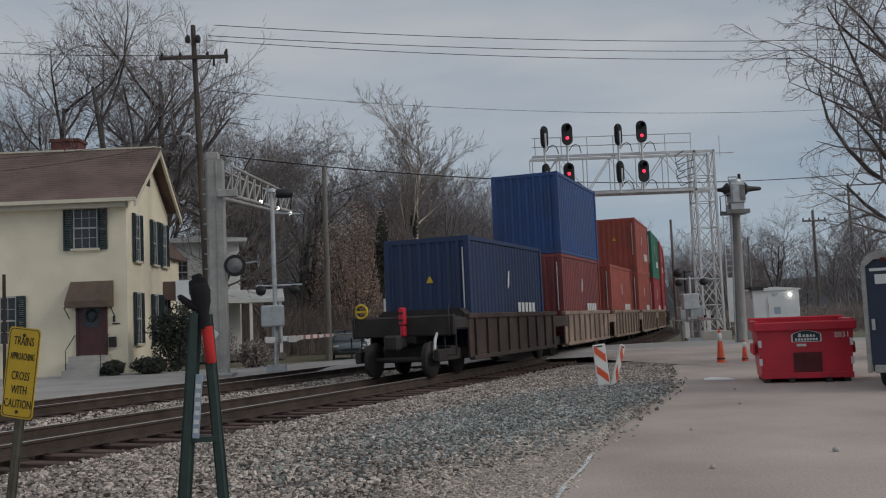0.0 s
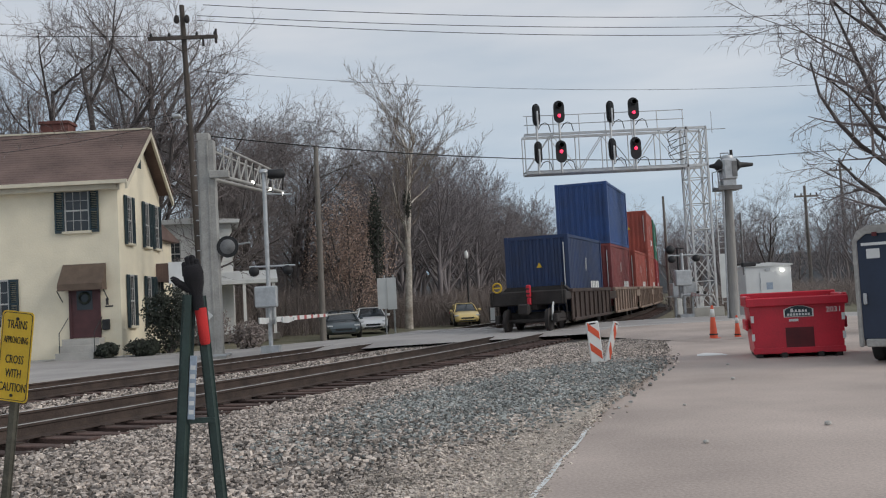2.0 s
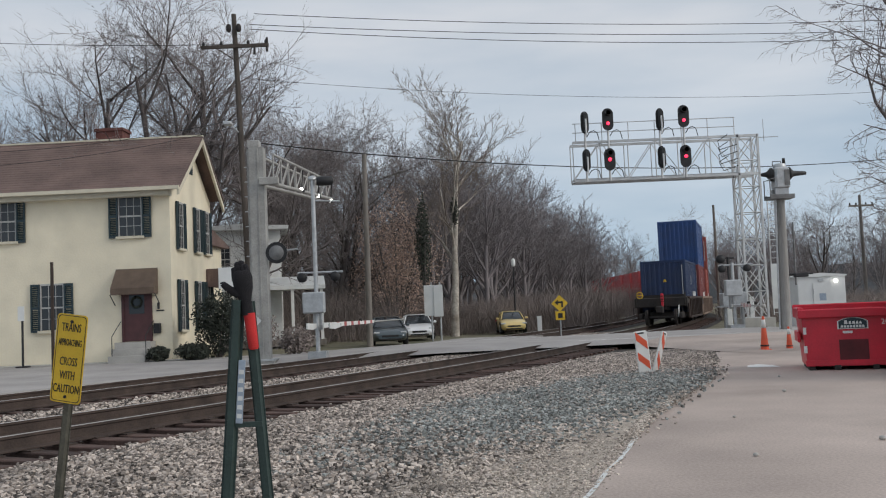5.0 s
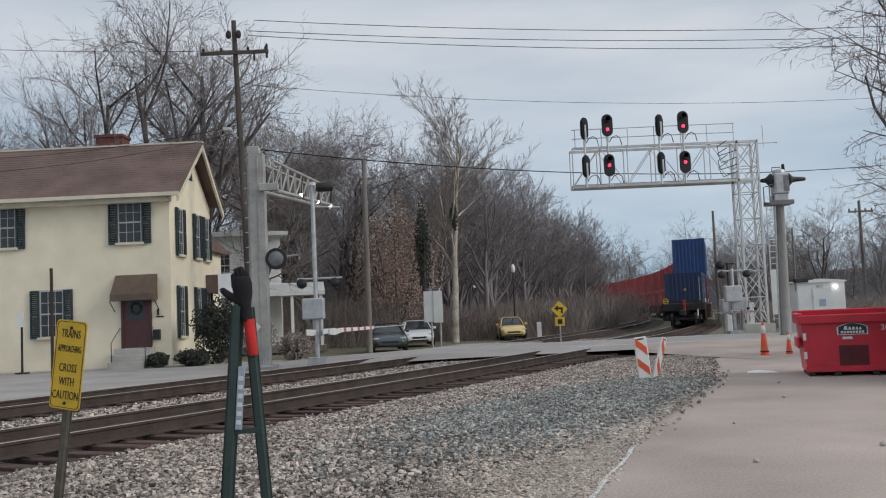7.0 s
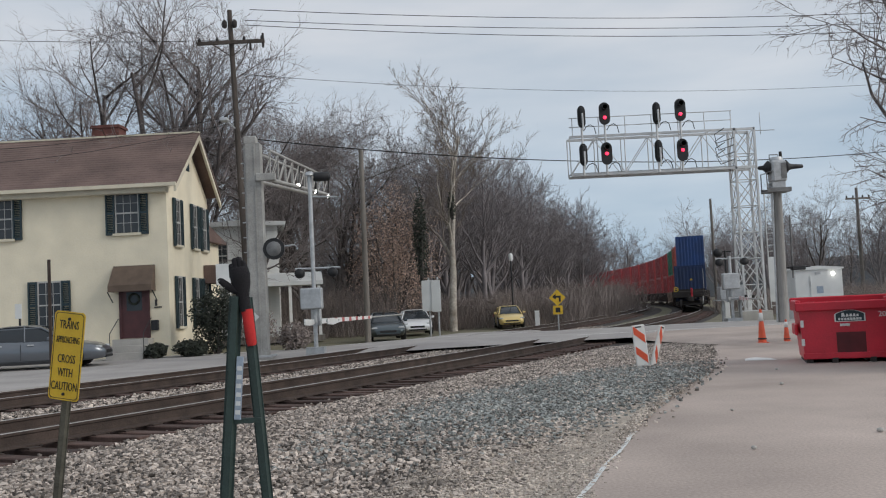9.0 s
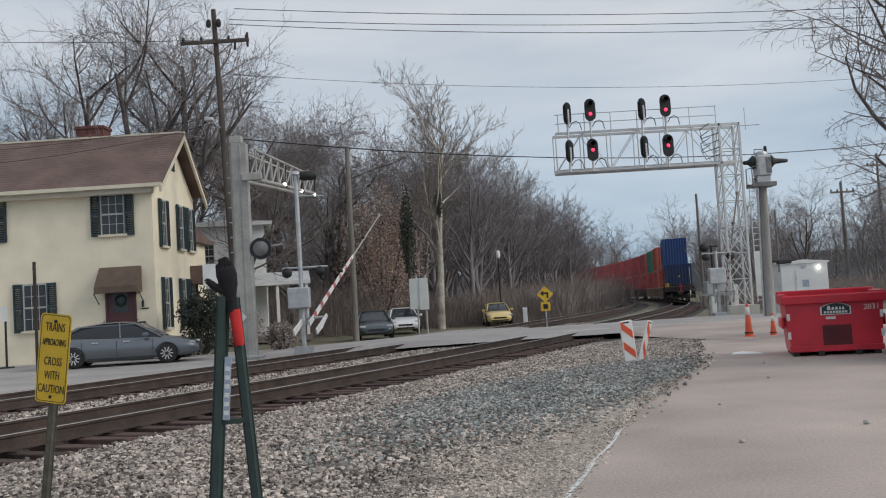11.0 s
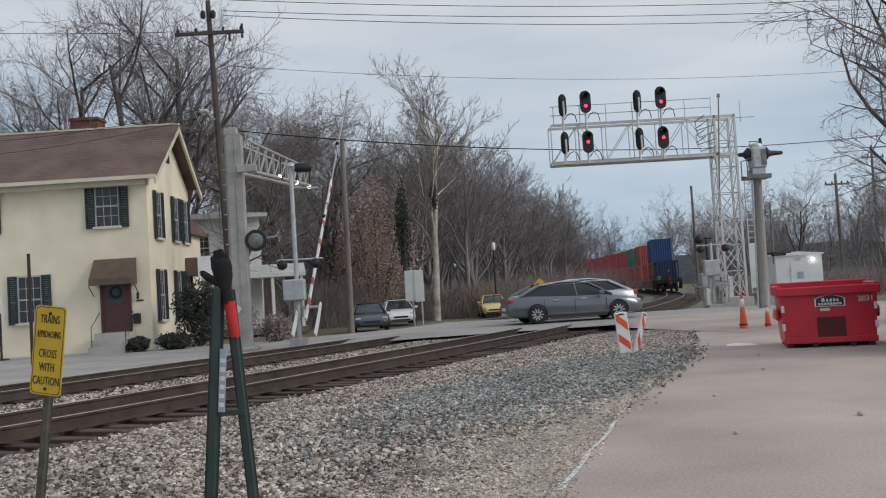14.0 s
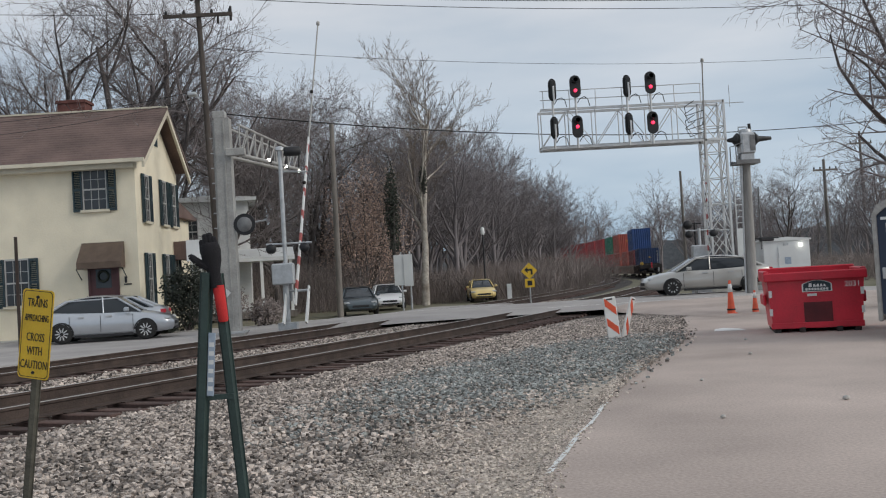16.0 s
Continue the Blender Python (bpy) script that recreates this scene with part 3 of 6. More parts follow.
def well_car(mat, label, tail):
    """One low well between decks over the trucks; y runs along the track, 0 at the load's tail."""
    c = thing("well_car", label, "railway wagon", group="wagons of the train")
    L = CONT_L
    for sx in (-1, 1):
        x = sx * 1.42
        side = Mesh().box(min(x, x - sx * .07), max(x, x - sx * .07), -0.7, L + 0.7, 0.38, 1.42, 0.015)
        side.box(min(x + sx * .05, x - sx * .11), max(x + sx * .05, x - sx * .11), -0.75, L + 0.75, 1.38, 1.52, 0.02)
        side.box(min(x + sx * .05, x - sx * .11), max(x + sx * .05, x - sx * .11), -0.5, L + 0.5, 0.32, 0.44, 0.02)
        wall = part("side_sill", side, mat, c)
        for i in range(9):
            y = -0.3 + i * (L + 0.6) / 8
            part("stake", Mesh().box(min(x, x + sx * .06), max(x, x + sx * .06), y - .05, y + .05, 0.44, 1.38), mat, wall)
    part("well_floor", Mesh().box(-1.3, 1.3, -0.6, L + .6, 0.40, 0.66), M_DARKSTEEL, c)
    part("end_deck", Mesh().box(-1.42, 1.42, L + 0.55, L + 2.35, 1.0, 1.35, .03), mat, c)
    if tail:
        part("tail_deck", Mesh().box(-1.4, 1.4, -1.6, -0.1, 1.12, 1.42, .05).box(-1.42, 1.42, -1.72, -1.55, 0.98, 1.5, .04).box(-.35, .35, -1.7, -.1, .8, 1.12, .04).prism([(-1.35, 1.42), (1.35, 1.42), (1.1, 1.66), (-1.1, 1.66)], -.5, -.1, "y"), M_DARKSTEEL, c, "grimy tail deck over the last truck")
        part("coupler", Mesh().box(-.12, .12, -2.2, -1.65, .72, .98, .03).box(-.2, .2, -2.4, -2.12, .66, 1.04, .05), M_DARKSTEEL, c)
        for x in (-1.3, 1.3):
            part("grab_iron", Mesh().path([(x, -1.68, 1.0), (x, -1.78, 1.0), (x, -1.78, 1.75), (x, -1.5, 1.75), (x, -1.5, 1.42)], .02, 6), M_DARKSTEEL, c)
            part("corner_step", Mesh().path([(x - .2, -1.6, 1.0), (x - .2, -1.6, .5), (x + .1, -1.6, .5), (x + .1, -1.6, 1.0)], .022, 6), M_DARKSTEEL, c)
        part("crossover_platform", Mesh().box(-1.3, 1.3, -1.5, -.9, 1.424, 1.46), M_DARKSTEEL, c)
        lamp = part("end_marker", Mesh().box(.02, .17, -1.95, -1.76, 1.28, 1.72, .03).box(.04, .16, -1.92, -1.76, 1.0, 1.26, .02), M_DUMPRED, c, "red end-of-train unit")
        part("reflector", Mesh().box(.03, .16, -1.965, -1.951, 1.38, 1.43).box(.03, .16, -1.965, -1.951, 1.55, 1.6), M_BLACK, lamp)
        part("brake_wheel", Mesh().path([(-1.12 + .17 * math.cos(math.pi * i / 8), -1.72, 1.66 + .17 * math.sin(math.pi * i / 8)) for i in range(17)], .03, 6).box(-1.29, -.95, -1.74, -1.7, 1.63, 1.69), M_YELLOW, c, "yellow hand-brake wheel")
        part("hose", Mesh().path([(.95, -1.7, 1.05), (.95, -1.85, .9), (.93, -1.88, .55), (.9, -1.84, .42)], .04), M_WHITE, c, "pale air hose")
        bogie(c, -0.95)
    bogie(c, L + 1.45)
    return c


CONSIST = [  # wagon paint, lower box, upper box
    (M_WELLBROWN, "rusty brown", (M_CNAVY, "dark blue"), None),
    (M_WELLTAN, "dusty tan", (M_CMAROON, "maroon"), (M_CBLUE, "bright blue")),
    (M_WELLTAN, "dusty tan", (M_CORANGE, "rust orange"), None),
    (M_WELLTAN, "dusty tan", (M_CORANGE, "rust orange"), (M_CORANGE, "rust orange")),
    (M_WELLTAN, "dusty tan", (M_CRED, "red"), (M_CGREEN, "green")),
] + [(M_WELLBROWN, "rusty brown", (M_CRED, "red"), (M_CRED, "red")) for _ in range(13)]
PITCH = 9.3
TRAIN = []


def build_train():
    for k, (wm, wname, low, up) in enumerate(CONSIST):
        car = well_car(wm, wname + " articulated well wagon carrying " + low[1] + " box", k == 0)
        TRAIN.append((car, k * PITCH, 0.0, 0.0))
        lo = container(low[0], low[1] + " ribbed steel container low in its wagon", marks=True)
        TRAIN.append((lo, k * PITCH, CONT_L / 2, 0.66))
        if up:
            hi = container(up[0], up[1] + " ribbed steel container stacked on another", marks=k > 1)
            TRAIN.append((hi, k * PITCH, CONT_L / 2, 0.66 + CONT_H + 0.02))


def train_at(t):
    """Distance along the track of the last box's tail; it still slows a little over the first two seconds."""
    return 15.84 + 6.34 * (t - 0.5) + .33 * max(0.0, 2 - t) ** 2


def train_rows():
    times = [0, .5, 1, 1.5] + list(range(2, 17))
    for ob, ahead, mid, z in TRAIN:
        rows = []
        for t in times:
            s = train_at(t) + ahead
            a, _ = on_track(s, 0, RAIL_TOP)
            b, _ = on_track(s + CONT_L, 0, RAIL_TOP)
            d = (b - a).normalized()
            p = a + d * mid
            rows.append((t, pose(p.x, p.y, RAIL_TOP + z, 0, 0, -math.degrees(math.atan2(d.x, d.y)))))
        walk(ob, rows)


# ---------------------------------------------------------------- house
def sash_window(parent, m, w, h, shutters=True, rows=2, cols=3):
    """A double-hung window in its own space: x across, y out of the wall towards -y, z up from the sill."""
    win = part("window", Mesh().box(-w / 2 - .05, -w / 2, -.05, .06, -.02, h + .07).box(w / 2, w / 2 + .05, -.05, .06, -.02, h + .07).box(-w / 2, w / 2, -.05, .06, h, h + .07).box(-w / 2, w / 2, -.04, .06, h / 2 - .03, h / 2 + .03), M_WINFRAME, parent, at=m)
    part("sill", Mesh().box(-w / 2 - .14, w / 2 + .14, -.14, .02, -.12, -.02, .01), M_TRIM, win)
    part("pane", Mesh().box(-w / 2, w / 2, -.014, -.004, 0, h), M_GLASS, win, "dark reflecting glass")
    bars = Mesh()
    for i in range(1, cols):
        x = -w / 2 + w * i / cols
        bars.box(x - .010, x + .010, -.032, -.016, 0, h)
    for i in range(1, rows * 2):
        if i != rows:
            z = h * i / (rows * 2)
            bars.box(-w / 2, w / 2, -.030, -.016, z - .010, z + .010)
    tagged(part("glazing_bar", bars, M_WINFRAME, win), kind="stuff")
    if shutters:
        for sx in (-1, 1):
            x0 = sx * (w / 2 + .06)
            x1 = sx * (w / 2 + .06 + w * .42)
            a, b = min(x0, x1), max(x0, x1)
            sh = Mesh().box(a, a + .06, -.10, -.03, -.08, h + .06).box(b - .06, b, -.10, -.03, -.08, h + .06)
            for z0, z1 in ((-.08, .02), (h / 2 - .05, h / 2 + .05), (h - .04, h + .06)):
                sh.box(a + .06, b - .06, -.10, -.03, z0, z1)
            s = part("shutter", sh, M_SHUTTER, win)
            slats = Mesh()
            for i in range(22):
                z = .03 + (h - .06) * i / 22
                if abs(z - h / 2 + .02) > .06:
                    slats.add([(a + .05, -.035, z + .05), (b - .05, -.035, z + .05), (b - .05, -.085, z), (a + .05, -.085, z)], [(0, 1, 2, 3)])
            tagged(part("slat", slats, M_SHUTTER, s), kind="stuff")
    return win


def build_house():
    """Cream two-storey house; its own space has the front along x at y=0, the gable corner at x=0, the house to -x and +y."""
    h = thing("house", "cream two-storey house with brown shingle roof and green shutters", "house", pose(-10.72, 37.2, 0.05, 0, 0, -1.5))
    W, D, E, R = 15.3, 5.9, 6.75, 9.1
    part("wall", Mesh().box(-W, 0, 0, .3, 0, E), M_CREAM, h)
    part("wall", Mesh().box(-W, 0, D - .3, D, 0, E), M_CREAM, h)
    for x in (-W, -.3):
        part("gable_wall", Mesh().prism([(.3, 0), (D - .3, 0), (D - .3, E), (D, E), (D / 2, R - .1), (0, E), (.3, E)], x, x + .3, "x"), M_CREAM, h)
    roof = Mesh()
    for a, b in (((-.55, E - .12), (D / 2, R + .12)), ((D + .25, E + .13), (D / 2, R + .12))):
        roof.add([(x, a[0], a[1] + o) for x in (-W - .4, .58) for o in (0, .12)] + [(x, b[0], b[1] + o) for x in (-W - .4, .58) for o in (0, .12)],
                 [(0, 4, 6, 2), (1, 3, 7, 5), (0, 1, 5, 4), (2, 6, 7, 3), (0, 2, 3, 1), (4, 5, 7, 6)])
    rf = part("roof", roof, M_ROOF, h)
    # shingle courses, a thin step each
    course = Mesh()
    n = 22
    for i in range(n):
        u0 = i / n
        y0, z0 = -.55 + (D / 2 + .55) * u0, E + .005 + (R + .24 - E) * u0
        y1, z1 = -.55 + (D / 2 + .55) * (u0 + 1 / n), E + .005 + (R + .24 - E) * (u0 + 1 / n)
        course.add([(-W - .4, y0, z0 + .016), (.58, y0, z0 + .016), (.58, y1, z1 + .003), (-W - .4, y1, z1 + .003), (-W - .4, y0, z0), (.58, y0, z0)], [(0, 1, 2, 3), (4, 5, 1, 0)])
    part("shingle_course", course, M_ROOF, rf)
    part("ridge_cap", Mesh().box(-W - .4, .58, D / 2 - .12, D / 2 + .12, R + .2, R + .27), M_TRIM, rf, "pale metal ridge cap")
    part("cornice", Mesh().box(-W - .1, .1, -.42, -.002, E - .32, E - .1), M_TRIM, h)
    part("gutter", Mesh().box(-W - .4, .58, -.68, -.55, E - .14, E + .0), M_TRIM, h)
    rake = Mesh()
    for y0, y1 in ((-.6, D / 2), (D + .28, D / 2)):
        rake.add([(x, y0, E - .36 + o) for x in (.49, .583) for o in (0, .24)] + [(x, y1, R - .1 + o) for x in (.49, .583) for o in (0, .24)],
                 [(0, 4, 6, 2), (1, 3, 7, 5), (0, 1, 5, 4), (2, 6, 7, 3), (0, 2, 3, 1), (4, 5, 7, 6)])
    part("rake_board", rake, M_TRIM, h)
    ch = part("chimney", Mesh().box(-4.0, -2.85, D / 2 - .1, D / 2 + .8, R - .6, R + .62), M_BRICK, h, "red brick chimney")
    part("chimney_cap", Mesh().box(-4.06, -2.79, D / 2 - .16, D / 2 + .86, R + .62, R + .74), M_BRICK, ch)
    # front windows and door
    for x in (-1.56, -6.58, -10.9):
        sash_window(h, pose(x, 0, 4.92), .85, 1.55)
    for x in (-4.72, -8.45, -12.3):
        sash_window(h, pose(x, 0, 1.35), .85, 1.75)
    for y, z, ht in ((1.3, 4.45, 1.8), (3.7, 4.45, 1.8), (1.3, 1.15, 1.95), (3.7, 1.15, 1.95), (5.15, 1.15, 1.95), (5.15, 4.45, 1.8)):
        sash_window(h, pose(0, y, z, 0, 0, 90), .6, ht)
    part("gable_vent", Mesh().box(.0, .03, D / 2 - .25, D / 2 + .25, 7.7, 8.2), M_SHUTTER, h)
    d = part("door", Mesh().box(-1.95, -.95, -.04, .02, .78, 2.66), M_DOOR, h, "dark maroon panelled door", at=pose(.08, 0, 0))
    part("door_pane", Mesh().box(-1.75, -1.15, -.055, -.042, 1.85, 2.58), M_GLASS, d)
    part("door_frame", Mesh().box(-2.05, -1.95, -.07, .03, .7, 2.76).box(-.95, -.85, -.07, .03, .7, 2.76).box(-1.95, -.95, -.07, .03, 2.66, 2.76), M_DOOR, d)
    wreath = Mesh()
    for i in range(14):
        a0, a1 = 2 * math.pi * i / 14, 2 * math.pi * (i + 1) / 14
        wreath.tube((-1.45 + .2 * math.cos(a0), -.09, 2.3 + .2 * math.sin(a0)), (-1.45 + .2 * math.cos(a1), -.09, 2.3 + .2 * math.sin(a1)), .05, n=6)
    part("wreath", wreath, M_EVERGREEN, d, "dark round door wreath")
    aw = part("awning", Mesh().add([(-2.25, -.02, 3.62), (-.6, -.02, 3.62), (-.58, -.6, 2.85), (-2.28, -.6, 2.85), (-.58, -.6, 2.6), (-2.28, -.6, 2.6), (-2.25, -.02, 2.6), (-.6, -.02, 2.6)],
                                   [(0, 1, 2, 3), (3, 2, 4, 5), (0, 3, 5, 6), (1, 7, 4, 2)]), M_AWNING, h, "faded brown cloth door awning", at=pose(.08, 0, 0))
    for x in (-2.3, -.55):
        part("awning_rod", Mesh().tube((x, -.57, 2.6), (x, -.03, 2.2), .02), M_BLACK, aw)
    st = part("front_steps", Mesh().box(-2.15, -.75, -1.3, 0, -.04, .26).box(-2.15, -.75, -.95, 0, .26, .52).box(-2.15, -.75, -.6, 0, .52, .76), M_CONCRETE, h, "three concrete front steps", at=pose(.08, 0, 0))
    for x in (-2.1, -.8):
        part("handrail", Mesh().path([(x, -1.0, .2), (x, -1.0, 1.0), (x, -.05, 1.55)], .016), M_BLACK, st)
    part("mailbox", Mesh().box(-.70, -.43, -.16, -.002, 1.05, 1.45, .02), M_BLACK, h)
    part("wall_lamp", Mesh().tube((-.5, -.08, 2.0), (-.5, -.08, 2.25), .05).box(-.6, -.3, -.03, -.004, 1.92, 1.97), M_BLACK, h)
    for x in (-3.9, -7.6):
        part("cellar_vent", Mesh().box(x - .35, x + .35, -.06, -.004, .02, .32), M_DARKSTEEL, h)
    part("rear_wing", Mesh().box(-5.0, -.6, D, D + 4.0, 0, 5.0), M_CREAM, h)
    part("wing_roof", Mesh().prism([(D, 5.0), (D + 4.4, 5.0), (D + 4.4, 5.12), (D, 6.0)], -5.2, -.3, "x"), M_ROOF, h)
    part("side_porch_roof", Mesh().prism([(D - 1.0, 2.95), (D + 2.0, 2.95), (D + 2.0, 3.1), (D - 1.0, 3.75)], .02, 1.5, "x"), M_ROOF, h, "small brown side porch roof")


def build_white_house():
    h = thing("house", "white clapboard house with columned porch behind the trees", "house", pose(-13.05, 51, 0, 0, 0, 9))
    part("wall", Mesh().box(0, 4.2, 0, 8, 0, 6.3), M_WHITE, h)
    board = Mesh().add([(-.01, -.035, 0), (4.21, -.035, 0), (4.21, -.004, .19), (-.01, -.004, .19), (-.01, -.004, 0), (4.21, -.004, 0)], [(0, 1, 2, 3), (4, 5, 1, 0)]).data("clapboard", M_WHITE)
    for i in range(30):
        part("clapboard", board, M_WHITE, h, at=pose(0, 0, .25 + i * .2))
    part("roof", Mesh().prism([(-.4, 6.3), (4.75, 6.3), (4.75, 6.48), (2.1, 6.62), (-.4, 6.48)], -.5, 8.5, "y"), M_SHEDWHITE, h, "pale low metal roof")
    for x in (1.1, 3.0):
        sash_window(h, pose(x, -.04, 4.0), .8, 1.5, False)
    pr = part("porch_roof", Mesh().prism([(-2.2, 2.95), (0, 2.95), (0, 3.7), (-2.2, 3.15)], 1.2, 6.5, "x"), M_SHEDWHITE, h, "pale porch roof")
    for x in (1.6, 3.1, 4.7, 6.2):
        part("porch_post", Mesh().box(x, x + .16, -2.1, -1.94, .3, 2.95, .01), M_WHITE, pr)
    part("porch_floor", Mesh().box(1.2, 6.5, -2.2, 0, 0, .3), M_GREYPOLE, h)
    part("door", Mesh().box(2.6, 3.5, -.05, 0, .3, 2.4), M_GLASS, h)


# ---------------------------------------------------------------- signals and poles
def lattice(m, a, b, across, n, r):
    """Zig-zag bracing between two parallel members that are 'across' apart."""
    a, b, c = Vector(a), Vector(b), Vector(across)
    for i in range(n):
        p, q = a.lerp(b, i / n), a.lerp(b, (i + 1) / n)
        m.tube(p, p + c, r, n=5)
        m.tube(p, q + c, r * .8, n=5) if i % 2 == 0 else m.tube(p + c, q, r * .8, n=5)
    m.tube(b, b + c, r, n=5)


def signal_head(parent, at, lit, back):
    hd = part("signal_head", Mesh().prism([(.27 * math.cos(a), (.27 if s > 0 else -.27) + .27 * math.sin(a)) for s, a in [(1, math.pi * i / 8) for i in range(9)]] + [(.27 * math.cos(a), -.3 + .27 * math.sin(a)) for a in [math.pi + math.pi * i / 8 for i in range(9)]], -.02, .02, "y"), M_BLACK, parent, "black oval signal head", at=at)
    if back:
        hd.scale = (.72, 1, 1)
        part("lamp_case", Mesh().box(-.13, .13, -.3, -.021, -.45, .42, .04), M_BLACK, hd)
        part("mast_front", Mesh().tube((0, -.36, -.75), (0, -.36, .1), .06), M_SILVER, hd)
        return
    for z in (.28,):
        part("visor", Mesh().lathe([(.13, -.3), (.13, -.02), (.115, -.02), (.115, -.3)], 12, (0, 0, z), "y"), M_BLACK, hd)
    part("lens", Mesh().lathe([(.085, -.06), (.07, -.075), (.03, -.085)], 14, (0, 0, -.22 if lit == "low" else -.02), "y"), M_REDLIGHT, hd, "lit red lens")
    part("lamp_case", Mesh().box(-.13, .13, .021, .3, -.45, .42, .04), M_BLACK, hd)


def build_gantry():
    g = thing("signal_gantry", "silver lattice signal gantry reaching over the tracks, red signals lit", "signal gantry", pose(15.2, 47.0, 0.0))
    H = 9.55
    w = .5
    legs = [(-w, -w), (w, -w), (w, w), (-w, w)]
    tower = part("tower", Mesh().box(-.75, .75, -.75, .75, 0, .5), M_CONCRETE, g, "concrete tower footing")
    for x, y in legs:
        part("tower_leg", Mesh().box(x - .05, x + .05, y - .05, y + .05, .5, H), M_SILVER, tower)
    for (x0, y0), (x1, y1) in zip(legs, legs[1:] + legs[:1]):
        br = Mesh()
        n = 7
        for i in range(n):
            z0, z1 = .5 + (H - .5) * i / n, .5 + (H - .5) * (i + 1) / n
            br.tube((x0, y0, z0), (x1, y1, z1), .026, n=5).tube((x1, y1, z0), (x0, y0, z1), .026, n=5).tube((x0, y0, z0), (x1, y1, z0), .026, n=5)
        part("tower_bracing", br, M_SILVER, tower)
    ladder = Mesh().tube((w + .45, 0, .6), (w + .45, 0, 6.5), .03).tube((w + .8, 0, .6), (w + .8, 0, 6.5), .03)
    for i in range(20):
        ladder.tube((w + .45, 0, .7 + i * .3), (w + .8, 0, .7 + i * .3), .018, n=5)
    part("ladder", ladder, M_SILVER, g)
    part("ladder_guard", Mesh().box(w + .4, w + .85, -.08, -.05, .9, 3.1), M_SHEDWHITE, g)
    # boom
    B, zb, zt = -8.62, 7.5, 9.4
    boom = part("boom", Mesh().box(B, w, -w - .05, -w + .05, zb + .02, zb + .14).box(B, w, w - .05, w + .05, zb + .02, zb + .14), M_SILVER, g, "bottom chords of the boom")
    part("boom_top_chord", Mesh().box(B, w, -w - .05, -w + .05, zt + .02, zt + .14).box(B, w, w - .05, w + .05, zt + .02, zt + .14), M_SILVER, boom)
    for y in (-w, w):
        tr = Mesh()
        lattice(tr, (B, y, zb + .08), (-w, y, zb + .08), (0, 0, zt - zb), 6, .028)
        part("boom_bracing", tr, M_SILVER, boom)
    part("walkway", Mesh().box(B, -w, -w + .1, w - .1, zb + .17, zb + .2), M_GALV, boom)
    for x in [B + .15 + i * (abs(B) - .8) / 6 for i in range(7)]:
        part("rail_post", Mesh().tube((x, -w - .1, zt + .1), (x, -w - .1, zt + 1.0), .022, n=5), M_SILVER, boom)
    part("hand_rail", Mesh().tube((B, -w - .1, zt + 1.0), (-.6, -w - .1, zt + 1.0), .022, n=5).tube((B, -w - .1, zt + .55), (-.6, -w - .1, zt + .55), .022, n=5), M_SILVER, boom)
    heads = [(-8.02, True), (-6.88, False), (-4.33, True), (-3.16, False)]
    for x, back in heads:
        part("signal_mast", Mesh().tube((x, -w - .22, zb), (x, -w - .22, zt + 1.0), .055), M_SILVER, g)
        signal_head(g, pose(x, -w - .34, zt + 1.02 + (0 if back else .11)), "low", back)
        signal_head(g, pose(x, -w - .34, zb + 1.05), "mid", back)
        for zc in (zb, zt):
            part("cable_loop", Mesh().path([(x + .08, -w - .25, zc + .3), (x + .22, -w - .3, zc + .52), (x + .42, -w - .3, zc + .6), (x + .6, -w - .25, zc + .5), (x + .7, -w - .15, zc + .17)], .022, 5), M_BLACK, g)
    loops = Mesh()
    rng = random.Random(3)
    for i in range(4):
        z = zb + .5 + i * .35
        loops.path([(-.55, -w - .1, z), (-1.2 - rng.random() * .4, -w - .2, z - .25), (-1.5, -w - .15, z + .2), (-1.0, -w - .1, z + .5)], .022, 5)
    part("cable_bundle", loops, M_BLACK, g)
    part("antenna", Mesh().tube((w + .5, 0, H - .3), (w + .5, 0, H + .8), .018).tube((w, 0, H - .1), (w + 1.2, 0, H - .1), .02), M_GALV, g)


